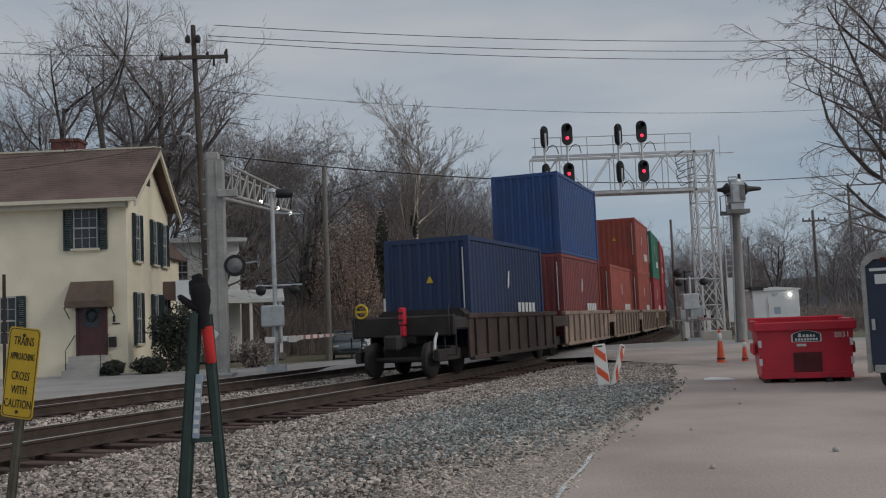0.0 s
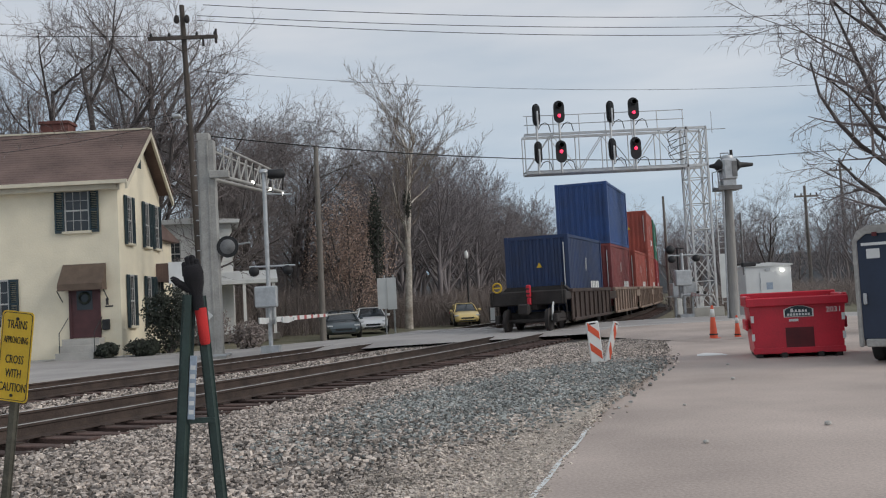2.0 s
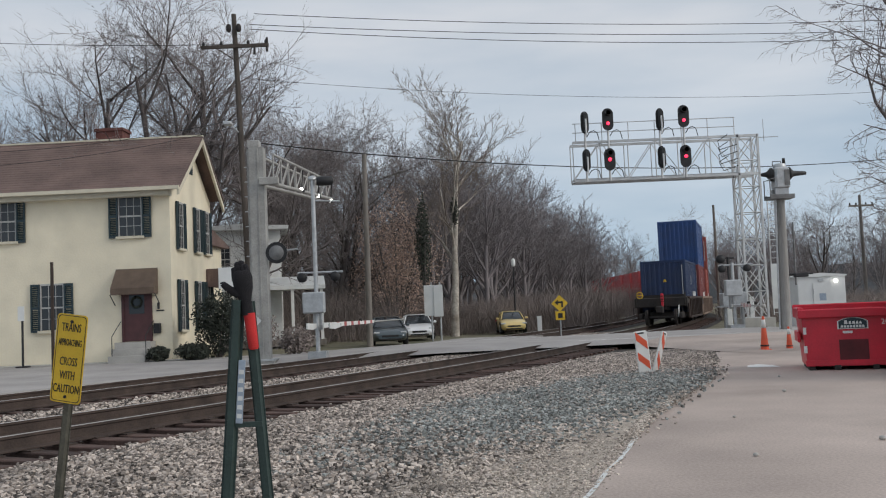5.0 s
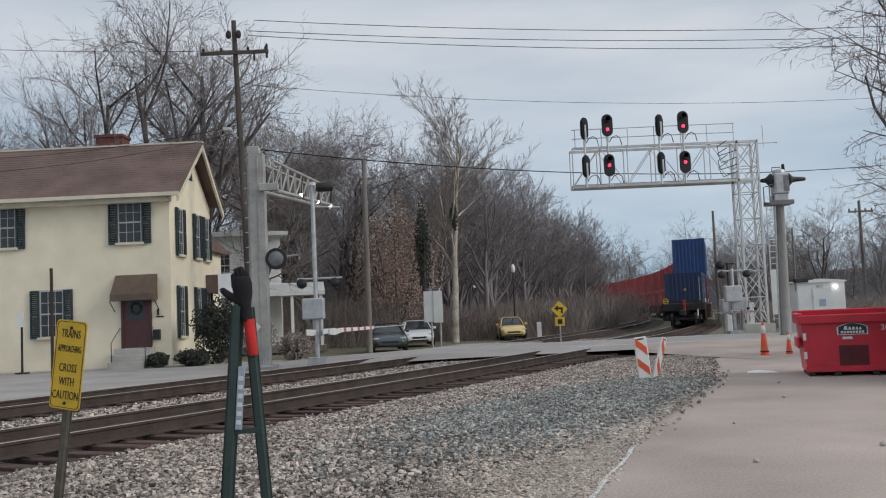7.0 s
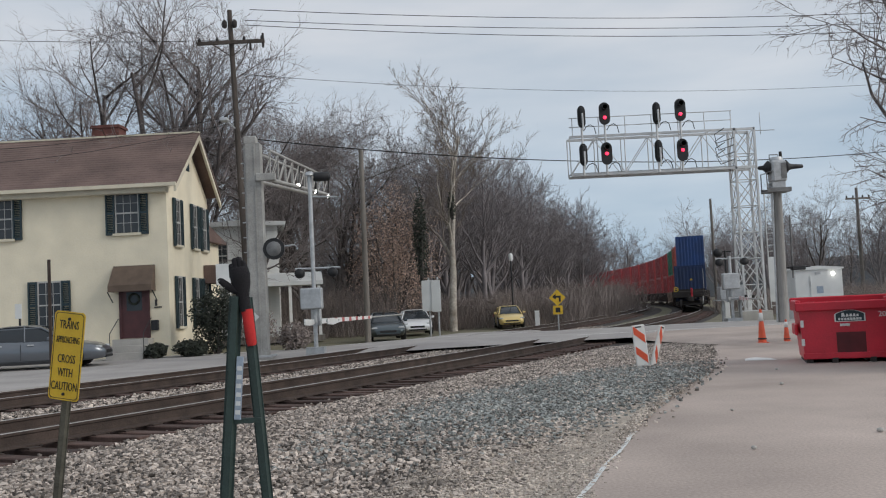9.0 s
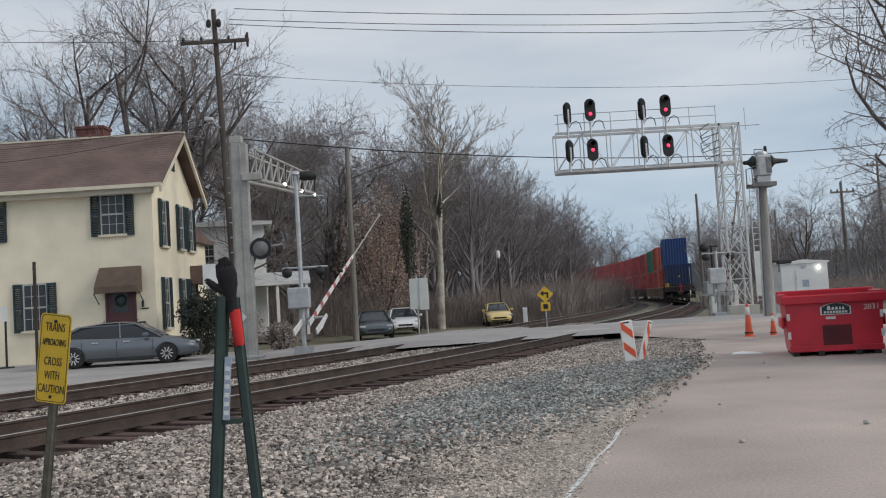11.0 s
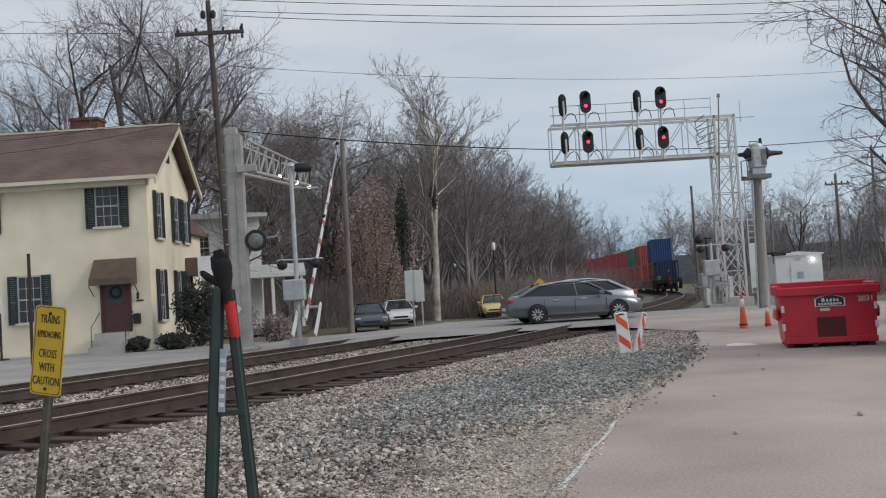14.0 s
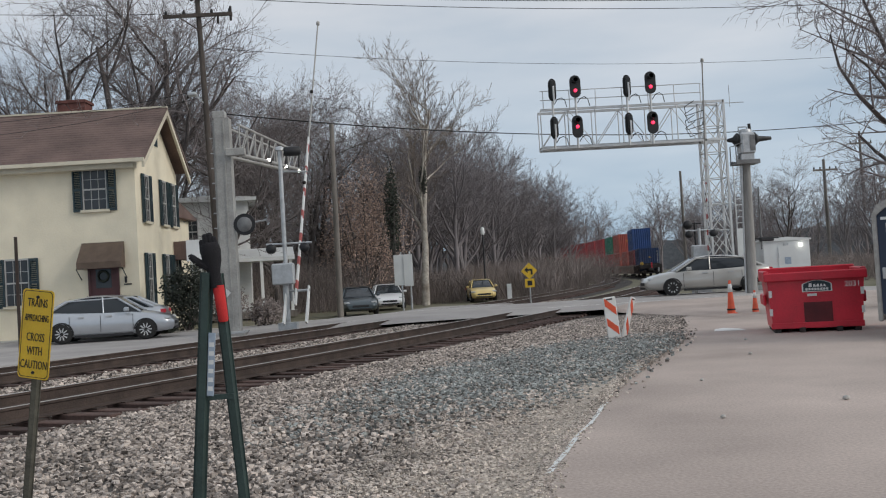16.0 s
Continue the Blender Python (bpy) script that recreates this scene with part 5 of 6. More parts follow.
def channel_post(parent, a, b, w, mat, name="post"):
    """A steel U-channel sign post between two points."""
    a, b = Vector(a), Vector(b)
    d = (b - a).normalized()
    u = Vector((1, 0, 0)) - d * d.x
    u.normalize()
    n = d.cross(u)
    out = [(-w / 2, -.012), (-w / 4, -.012), (-w / 6, .022), (w / 6, .022), (w / 4, -.012), (w / 2, -.012), (w / 2, -.004), (w / 4 + .008, -.004), (w / 6 + .006, .030), (-w / 6 - .006, .030), (-w / 4 - .008, -.004), (-w / 2, -.004)]
    k = len(out)
    v = [p + u * x - n * y for p in (a, b) for x, y in out]
    m = Mesh().add(v, [(i, (i + 1) % k, (i + 1) % k + k, i + k) for i in range(k)])
    m.add(v, [tuple(range(k)), tuple(range(k, 2 * k))])
    post = part(name, m, mat, parent)
    return post


def build_near_posts():
    # warning sign
    s = thing("warning_sign", "yellow sign warning of trains, on a leaning steel post", "sign", pose(-2.78, 7.0, 0))
    channel_post(s, (-.17, .07, -.1), (.03, .07, 1.55), .07, M_OLIVEPOST)
    turn = pose(.0, 0, 1.285, 0, 8.0, -18)
    w, h, r = .135, .325, .03
    outline = []
    for cx, cz, a0 in ((w - r, h - r, 0), (-w + r, h - r, 90), (-w + r, -h + r, 180), (w - r, -h + r, 270)):
        outline += [(cx + r * math.cos(radians(a0 + 22.5 * i)), cz + r * math.sin(radians(a0 + 22.5 * i))) for i in range(5)]
    pl = part("sign_plate", Mesh().prism(outline, -.004, 0, "y"), M_YELLOW, s, "yellow rounded plate", at=turn)
    inner = [(x * .93, z * .97) for x, z in outline]
    border = Mesh()
    n = len(outline)
    border.add([(x, -.0052, z) for x, z in inner] + [(x * .955, -.0052, z * .985) for x, z in inner], [(i, (i + 1) % n, (i + 1) % n + n, i + n) for i in range(n)])
    part("border", border, M_BLACK, pl)
    for words, z in (("TRAINS", .225), ("APPROACHING", .115), ("CROSS", -.025), ("WITH", -.125), ("CAUTION", -.225)):
        flat_text(words, .078 if words != "APPROACHING" else .064, M_BLACK, pl, pose(0, -.0055, z, 90, 0, 0) @ Matrix.Diagonal((.46 if len(words) > 8 else .66, 1.12, 1, 1)), "lettering")
    for z in (.27, -.28):
        part("bolt", Mesh().lathe([(.012, -.012), (.012, -.004)], 8, (0, 0, z), "y"), M_BLACK, pl)
    # thin rusty pole further back
    p = thing("steel_stake", "thin rusty steel stake beside the track", "stake", pose(-8.65, 20.9, 0))
    part("shaft", Mesh().box(-.03, .03, -.02, .02, -.05, 2.95), M_RAIL, p)
    # two green channel posts, a black glove pulled over one
    g = thing("sign_post", "pair of green steel channel posts bolted together", "sign post", pose(-1.18, 5.5, 0))
    channel_post(g, (-.165, 0, -.1), (-.02, 0, 1.63), .078, M_POSTGREEN)
    channel_post(g, (.15, .03, -.1), (.035, .03, 1.62), .066, M_POSTGREEN)
    part("label_plate", Mesh().box(-.02, .02, -.028, -.022, .91, 1.27, .002), M_LABELBLUE, g, "narrow faded blue marker label", at=pose(.0, 0, 0, 0, 4.6, 0) @ pose(-.105, 0, .01))
    for i in range(6):
        part("label_bar", Mesh().box(-.014, .014, -.0295, -.0285, .94 + i * .05, .965 + i * .05), M_SHEDWHITE, g, at=pose(.0, 0, 0, 0, 4.6, 0) @ pose(-.105, 0, .01))
    part("spacer", Mesh().box(-.08, .1, -.01, .02, .9, .93), M_POSTGREEN, g)
    gl = thing("glove", "black knitted glove with red cuff pulled over the post", "glove", pose(-1.145, 5.5, 1.49, 0, -6, 0))
    palm = Mesh().lathe([(.03, .1), (.037, .15), (.047, .2), (.051, .26), (.048, .32), (.036, .345)], 14)
    for x, tip in ((-.034, .362), (-.012, .4), (.012, .405), (.033, .375)):
        palm.tube((x, 0, .27), (x * .82 - .006, 0, tip), .021, .017, 8).lathe([(.017, 0), (.014, .01), (.006, .016)], 8, (x * .82 - .006, 0, tip))
    palm.tube((-.02, -.005, .16), (-.07, -.012, .215), .03, .024, 8).tube((-.07, -.012, .215), (-.098, -.014, .262), .024, .018, 8).lathe([(.018, 0), (.013, .012), (.004, .018)], 8, (-.098, -.014, .262))
    palm.v = [(x * 1.14, y * .9, .05 + z * .76) for x, y, z in palm.v]
    part("mitt", palm, M_KNIT, gl, "black knitted hand part")
    part("wrist", Mesh().lathe([(.036, .05), (.033, .08), (.035, .13)], 12, (.004, 0, 0)), M_KNIT, gl)
    part("cuff", Mesh().lathe([(.024, -.15), (.03, -.135), (.032, -.03), (.034, .06)], 12, (.012, 0, 0)), M_REDCLOTH, gl, "red woven cuff")


def build_street_signs():
    w = thing("street_sign", "backs of two white sign plates on steel posts", "sign", pose(-.65, 49.5, 0))
    part("plate", Mesh().box(-.48, .12, -.03, 0, 1.25, 2.85, .01), M_SHEDWHITE, w)
    part("plate", Mesh().box(.02, .5, -.08, -.05, 1.2, 2.85, .01), M_SHEDWHITE, w)
    part("post", Mesh().tube((-.1, .05, -.05), (-.1, .05, 3.0), .05).tube((.35, .05, -.05), (.35, .05, 3.0), .05), M_GALV, w)
    y = thing("warning_sign", "yellow diamond curve sign with a black bent arrow", "sign", pose(5.75, 48.2, 0))
    part("post", Mesh().tube((0, .03, -.05), (0, .03, 1.9), .035), M_GALV, y)
    d = part("diamond", Mesh().prism([(0, -.42), (.42, 0), (0, .42), (-.42, 0)], -.01, .01, "y"), M_YELLOW, y, at=pose(0, 0, 1.62))
    part("arrow", Mesh().prism([(-.26, .05), (-.08, .2), (-.08, .1), (.17, .1), (.17, -.2), (.07, -.2), (.07, 0), (-.08, 0), (-.08, -.1)], -.016, -.011, "y"), M_BLACK, d)
    pl = part("plate", Mesh().box(-.24, .24, -.01, .01, .78, 1.22), M_YELLOW, y)
    part("bars", Mesh().box(-.12, .12, -.016, -.011, .88, 1.12), M_BLACK, pl)
    h = thing("street_sign", "black post with a small white sign in front of the house", "sign", pose(-16.0, 35.9, .05))
    part("post", Mesh().tube((0, 0, -.05), (0, 0, 2.2), .045).box(-.2, .2, -.2, .2, -.02, .05), M_BLACK, h)
    part("plate", Mesh().box(-.14, .1, -.08, -.05, 1.75, 2.3), M_WHITE, h)
    lp = thing("street_lamp", "slim black street lamp with a pale lantern", "street lamp", pose(4.35, 60, 0))
    part("post", Mesh().tube((0, 0, -.05), (0, 0, 4.1), .06, .045), M_BLACK, lp)
    part("lantern", Mesh().lathe([(.08, 4.1), (.13, 4.2), (.13, 4.5), (.04, 4.6)], 10), M_WHITE, lp)
    y2 = thing("warning_sign", "white diamond sign back beside the crossing mast", "sign", pose(-5.45, 26.5, 0))
    part("post", Mesh().tube((0, .03, -.05), (0, .03, 1.9), .03), M_GALV, y2)
    part("diamond", Mesh().prism([(0, -.3), (.3, 0), (0, .3), (-.3, 0)], -.01, .01, "y"), M_SHEDWHITE, y2, at=pose(0, 0, 1.45))


# ---------------------------------------------------------------- cars
def car_paint(name, color):
    return material(name, color, 0.28, metal=0.5, vary=0.05, scale=1.5, bump=0, coat=0.7)


def sedan(paint, label, L=4.75, W=1.82, H=1.46, plate_front=False):
    """A saloon; x runs forward, 0 at its middle, on the ground at z=0."""
    c = thing("car", label, "car")
    k = L / 4.75
    hz = H / 1.46
    st = [  # x, bottom, belt, top of the deck, half width
        (-2.37, .42, .62, .66, .66), (-2.3, .30, .80, .93, .76), (-2.1, .25, .88, 1.02, .84), (-1.6, .22, .90, 1.04, .89), (-.9, .20, .90, .98, .91), (0, .19, .88, .95, .91),
        (.8, .20, .86, .95, .91), (1.15, .21, .83, .93, .90), (1.6, .22, .76, .86, .88), (2.05, .24, .68, .76, .84), (2.28, .27, .58, .64, .74), (2.37, .34, .50, .54, .62)]
    v, rows = [], []
    for x, zb, zm, zt, w in st:
        x, w = x * k, w * W / 1.82
        half = [(0, zb), (w * .86, zb), (w * .97, zb + .1), (w, (zb + zm) / 2), (w * .985, zm), (w * .9, zm + (zt - zm) * .6), (w * .6, zt), (0, zt + .01)]
        ring = half + [(-a, b) for a, b in reversed(half[1:-1])]
        rows.append([(x, a, b * hz) for a, b in ring])
    n = len(rows[0])
    body = Mesh().add([p for r in rows for p in r], [(i * n + j, i * n + (j + 1) % n, (i + 1) * n + (j + 1) % n, (i + 1) * n + j) for i in range(len(rows) - 1) for j in range(n)], True)
    body.add(rows[0] + rows[-1], [tuple(range(n)), tuple(range(2 * n - 1, n - 1, -1))])
    part("body", body, paint, c)
    gh = [(-1.95, .98, .985, .74, .74), (-1.25, .96, 1.37, .80, .62), (-.55, .93, 1.45, .83, .61), (.05, .92, 1.455, .83, .61), (.45, .92, 1.40, .83, .61), (1.25, .90, .93, .80, .76)]
    rows = []
    for x, z0, z1, w0, w1 in gh:
        f = W / 1.82
        rows.append([(x * k, a, b * hz) for a, b in ((w0 * f, z0 - .06), (w0 * f, z0), (w1 * f, z1 - .04), (w1 * f * .8, z1), (-w1 * f * .8, z1), (-w1 * f, z1 - .04), (-w0 * f, z0), (-w0 * f, z0 - .06))])
    n = 8
    part("window", Mesh().add([p for r in rows for p in r], [(i * n + j, i * n + j + 1, (i + 1) * n + j + 1, (i + 1) * n + j) for i in range(len(rows) - 1) for j in range(n - 1)], True), M_CARGLASS, c, "dark window glass")
    roof = Mesh().add([(x, y * 1.02, z + .012) for r in rows[1:5] for x, y, z in r[2:6]], [(i * 4 + j, i * 4 + j + 1, i * 4 + 5 + j, i * 4 + 4 + j) for i in range(3) for j in range(3)], True)
    part("roof", roof, paint, c)
    for s in (0, 7):
        a = 2 if s == 0 else 5
        b = 1 if s == 0 else 6
        sg = 1 if s == 0 else -1
        def q(i, j):
            x, y, z = rows[i][j]
            return Vector((x, y + sg * .008, z + .005))
        pil = Mesh().tube(q(5, b), q(4, a), .035, n=5).tube(q(4, a), q(1, a), .03, n=5).tube(q(1, a), q(0, b), .06, n=5)
        mid = rows[3]
        pil.tube((mid[b][0] - .05, mid[b][1] + sg * .006, mid[b][2]), (mid[a][0] - .1, mid[a][1] + sg * .006, mid[a][2]), .03, n=5)
        part("pillar", pil, paint, c)
        y = sg * .915 * W / 1.82
        part("mirror", Mesh().box(.72 * k, .9 * k, min(y, y + sg * .17), max(y, y + sg * .17), .93 * hz, 1.06 * hz, .03), paint, c)
        for x in (-.75, .2):
            part("door_handle", Mesh().box((x - .1) * k, (x + .1) * k, min(y * .99, y * .99 + sg * .025), max(y * .99, y * .99 + sg * .025), .79 * hz, .83 * hz), M_RIM, c)
        seam = Mesh()
        for x in (-1.15, -.1, 1.0):
            seam.box(x * k - .006, x * k + .006, min(y * 1.001, y * .99), max(y * 1.001, y * .99), .32 * hz, .85 * hz)
        part("door_seam", seam, M_BLACK, c)
        part("sill_trim", Mesh().box(-1.0 * k, 1.0 * k, min(y * .985, y * .95), max(y * .985, y * .95), .17 * hz, .25 * hz), M_BLACK, c)
        part("headlight", Mesh().box(2.02 * k, 2.27 * k, min(sg * .5, sg * .78), max(sg * .5, sg * .78), .60 * hz, .70 * hz, .03), M_RIM, c, "clear headlight")
        part("tail_light", Mesh().box(-2.34 * k, -2.16 * k, min(sg * .5, sg * .8), max(sg * .5, sg * .8), .76 * hz, .90 * hz, .03), M_DUMPRED, c, "red tail light")
        for x in (-1.42, 1.42):
            yy = sg * .80 * W / 1.82
            wl = part("wheel", Mesh().lathe([(.2, -.11), (.31, -.11), (.335, -.08), (.335, .08), (.31, .115), (.22, .115)], 24, (x * k, yy, .335), "y"), M_TYRE, c)
            rim = Mesh().lathe([(.225, sg * .10), (.2, sg * .085), (.19, sg * .04), (.03, sg * .04)], 20, (x * k, yy, .335), "y")
            for i in range(10):
                a0 = 2 * math.pi * i / 10
                rim.tube((x * k + .05 * math.cos(a0), yy + sg * .09, .335 + .05 * math.sin(a0)), (x * k + .21 * math.cos(a0), yy + sg * .10, .335 + .21 * math.sin(a0)), .027, n=4)
            part("rim", rim, M_RIM, wl)
            arch = Mesh()
            for i in range(12):
                a0, a1 = math.pi * i / 12 - .15, math.pi * (i + 1) / 12 - .1
                arch.prism([(x * k + r * math.cos(a), .335 + r * math.sin(a)) for r, a in ((.335, a0), (.385, a0), (.385, a1), (.335, a1))], sg * .87 * W / 1.82, sg * .912 * W / 1.82, "y")
            part("wheel_arch", arch, M_BLACK, c)
    part("grille", Mesh().box(2.3 * k, 2.385 * k, -.4, .4, .42 * hz, .54 * hz, .02), M_BLACK, c)
    part("bumper_bar", Mesh().box(2.28 * k, 2.4 * k, -.5, .5, .28 * hz, .36 * hz, .02), M_BLACK, c)
    part("plate_bar", Mesh().box(-2.395 * k, -2.36 * k, -.26, .26, .5 * hz, .62 * hz), M_SHEDWHITE, c, "blank plate")
    return c


MOVERS = {}


def build_cars():
    greyc, silver, tan = car_paint("grey_blue_car_paint", (0.15, 0.165, 0.185)), car_paint("silver_car_paint", (0.50, 0.52, 0.55)), car_paint("champagne_car_paint", (0.48, 0.46, 0.43))
    white, dark, yellow = material("white_car_paint", (0.82, 0.82, 0.82), 0.3, vary=0.04, scale=1.5, bump=0, coat=0.6), car_paint("dark_teal_car_paint", (0.07, 0.09, 0.10)), material("yellow_car_paint", (0.74, 0.56, 0.22), 0.35, vary=0.08, scale=1.5, bump=0, coat=0.6)
    MOVERS["grey"] = sedan(greyc, "dark grey saloon car driving over the crossing", 5.05, 1.86, 1.47)
    MOVERS["silver"] = sedan(silver, "silver saloon car driving towards the house", 5.0, 1.82, 1.55)
    MOVERS["small"] = sedan(silver, "small pale silver saloon car passing the house", 4.5, 1.72, 1.53)
    MOVERS["tan"] = sedan(tan, "champagne saloon car coming onto the crossing", 5.15, 1.88, 1.55)
    for paint, x, y, rz, label, size in ((dark, -3.0, 47.3, -82, "dark green-grey saloon parked at the kerb", (4.5, 1.78, 1.38)), (white, -1.72, 54.0, -84, "white saloon parked at the kerb", (4.4, 1.78, 1.40)), (yellow, 3.95, 58.8, -88, "yellow car waiting on the side road", (3.85, 1.58, 1.34))):
        p = sedan(paint, label, *size)
        p.matrix_basis = pose(x, y, -.04, 0, 0, rz)


def lane_pose(lane, x, left):
    y = lane_y(lane, x)
    d = 0.6
    slope = math.degrees(math.atan2(lane_y(lane, x + d) - lane_y(lane, x - d), 2 * d))
    rise = math.degrees(math.atan2(road_z(x + 1.2) - road_z(x - 1.2), 2.4))
    z = max(road_z(x), road_z(x + 1.2), road_z(x - 1.2)) - .0 + .012
    return pose(x, y, z, 0, (rise if left else -rise), slope + (180 if left else 0))


def car_rows(keys, lane, left):
    return [(t, lane_pose(lane, x, left)) for t, x in keys]


# ---------------------------------------------------------------- trees
def grow(seed, height, radius, levels=5, spread=0.55, upright=0.35, first=0.3, kids=(4, 4, 4, 3, 3), ratio=0.62, droop=0.0, slim=1.0):
    """A bare tree: a tapered trunk that forks again and again. Returns thick limbs and thin twigs as two meshes."""
    rng = random.Random(seed)
    limbs, twigs = Mesh(), Mesh()

    def branch(p, d, length, r, level):
        n = (7, 6, 4, 2)[level] if level < 4 else 1
        sides = (8, 5, 4)[level] if level < 3 else 3
        wob = (.07, .13, .14, .16)[level] if level < 4 else .1
        pts, rad = [p.copy()], [r]
        q, e = p.copy(), d.copy()
        for i in range(n):
            e = (e + Vector((rng.gauss(0, wob), rng.gauss(0, wob), rng.gauss(0, wob * .6) + (upright * .2 if level else .05) - (droop if level > 1 else 0)))).normalized()
            q = q + e * (length / n)
            pts.append(q.copy())
            rad.append(max(r * (1 - .8 * (i + 1) / n), .010 if level < 4 else .003))
        m = limbs if level < 2 else twigs
        if n == 1:
            u = e.orthogonal().normalized() * max(r, .007)
            w = e.cross(u)
            m.add([pts[0] + u, pts[0] - u * .5 + w * .87, pts[0] - u * .5 - w * .87, pts[1]], [(0, 1, 3), (1, 2, 3), (2, 0, 3)])
        else:
            v = []
            for i, (c, rr) in enumerate(zip(pts, rad)):
                ax = (pts[min(i + 1, n)] - pts[max(i - 1, 0)]).normalized()
                u = ax.orthogonal().normalized()
                w = ax.cross(u)
                v += [c + (u * math.cos(2 * math.pi * j / sides) + w * math.sin(2 * math.pi * j / sides)) * rr for j in range(sides)]
            m.add(v, [(i * sides + j, i * sides + (j + 1) % sides, (i + 1) * sides + (j + 1) % sides, (i + 1) * sides + j) for i in range(n) for j in range(sides)], True)
        if level >= levels:
            return
        count = kids[min(level, len(kids) - 1)] + (rng.random() < .4)
        for c in range(count):
            low = first if level == 0 else .18
            f = (low + (1 - low) * ((c + rng.random()) / count)) * n
            i = min(int(f), n - 1)
            start = pts[i].lerp(pts[i + 1], f - i)
            ax = (pts[i + 1] - pts[i]).normalized()
            side = ax.orthogonal().normalized()
            side.rotate(Matrix.Rotation(rng.uniform(0, 2 * math.pi), 3, ax))
            ang = spread * rng.uniform(.65, 1.3)
            nd = (ax * math.cos(ang) + side * math.sin(ang) + Vector((0, 0, upright * .2))).normalized()
            thin = slim * (rng.uniform(.55, .78) if level == 0 else rng.uniform(.5, .7))
            branch(start, nd, length * ratio * rng.uniform(.7, 1.2) * (1.12 - .4 * f / n if level == 0 else 1), rad[i] * thin, level + 1)

    branch(Vector((0, 0, -.1)), Vector((0, 0, 1)), height * .74, radius, 0)
    return limbs, twigs


TREES = {}


def tree_kind(key, limb_mat, twig_mat, **how):
    a, b = grow(**how)
    TREES[key] = (a.data("trunk", limb_mat), b.data("crown", twig_mat))


def plant(key, x, y, label, scale=1.0, turn=0.0, group="bare trees", z=-.1):
    t = thing("tree", label, "tree", pose(x, y, z, 0, 0, turn), group)
    t.scale = (scale, scale, scale)
    part("trunk", TREES[key][0], None, t)
    part("crown", TREES[key][1], None, t)
    return t


def leaf_clump(name, label, category, at, size, count, mat, seed, leaf=.12, stems=None):
    """Many small leaves in an uneven cloud over thin stems."""
    rng = random.Random(seed)
    t = thing(name, label, category, at)
    m = Mesh()
    for i in range(count):
        a, b = rng.uniform(0, 2 * math.pi), math.acos(rng.uniform(-1, 1))
        r = rng.random() ** .45 * (1 + .35 * noise.noise((3 * math.cos(a) * math.sin(b) + seed, 3 * math.sin(a) * math.sin(b), 3 * math.cos(b))))
        p = Vector((size[0] * r * math.cos(a) * math.sin(b), size[1] * r * math.sin(a) * math.sin(b), size[2] * (1.02 + r * math.cos(b))))
        u = Vector((rng.gauss(0, 1), rng.gauss(0, 1), rng.gauss(0, 1))).normalized() * leaf
        w = u.orthogonal().normalized() * leaf * .55
        m.add([p - u, p + w, p + u, p - w], [(0, 1, 2, 3)])
    part("leaves", m, mat, t)
    st = Mesh()
    for i in range(stems or 8):
        a = rng.uniform(0, 2 * math.pi)
        st.tube((0, 0, -.1), (size[0] * .7 * math.cos(a), size[1] * .7 * math.sin(a), size[2] * rng.uniform(.7, 1.7)), .035 * max(size[2], .6), .008, 4)
    part("stem", st, M_BARK, t)
    return t


def brush(name, label, outline, count, height, mat, seed, z=-.1):
    """Tangled dry stems over an area, as one mass."""
    rng = random.Random(seed)
    m = Mesh()
    (x0, y0), (x1, y1) = outline
    for i in range(count):
        x, y = rng.uniform(x0, x1), rng.uniform(y0, y1)
        for k in range(3):
            h = height * rng.uniform(.5, 1.1)
            dx, dy = rng.gauss(0, .5 * height), rng.gauss(0, .5 * height)
            a = Vector((x, y, z))
            b = Vector((x + dx * .4, y + dy * .4, z + h * .6))
            c = Vector((x + dx, y + dy, z + h))
            w = Vector((.009, 0, 0))
            m.add([a - w, a + w, b + w, b - w, c], [(0, 1, 2, 3), (3, 2, 4)])
            for j in range(3):
                d = b + Vector((rng.gauss(0, .7), rng.gauss(0, .7), rng.uniform(-.1, .6) * height * .5))
                m.add([b - w * .5, b + w * .5, d], [(0, 1, 2)])
    return tagged(part(name, m, mat), label, "undergrowth", kind="stuff")


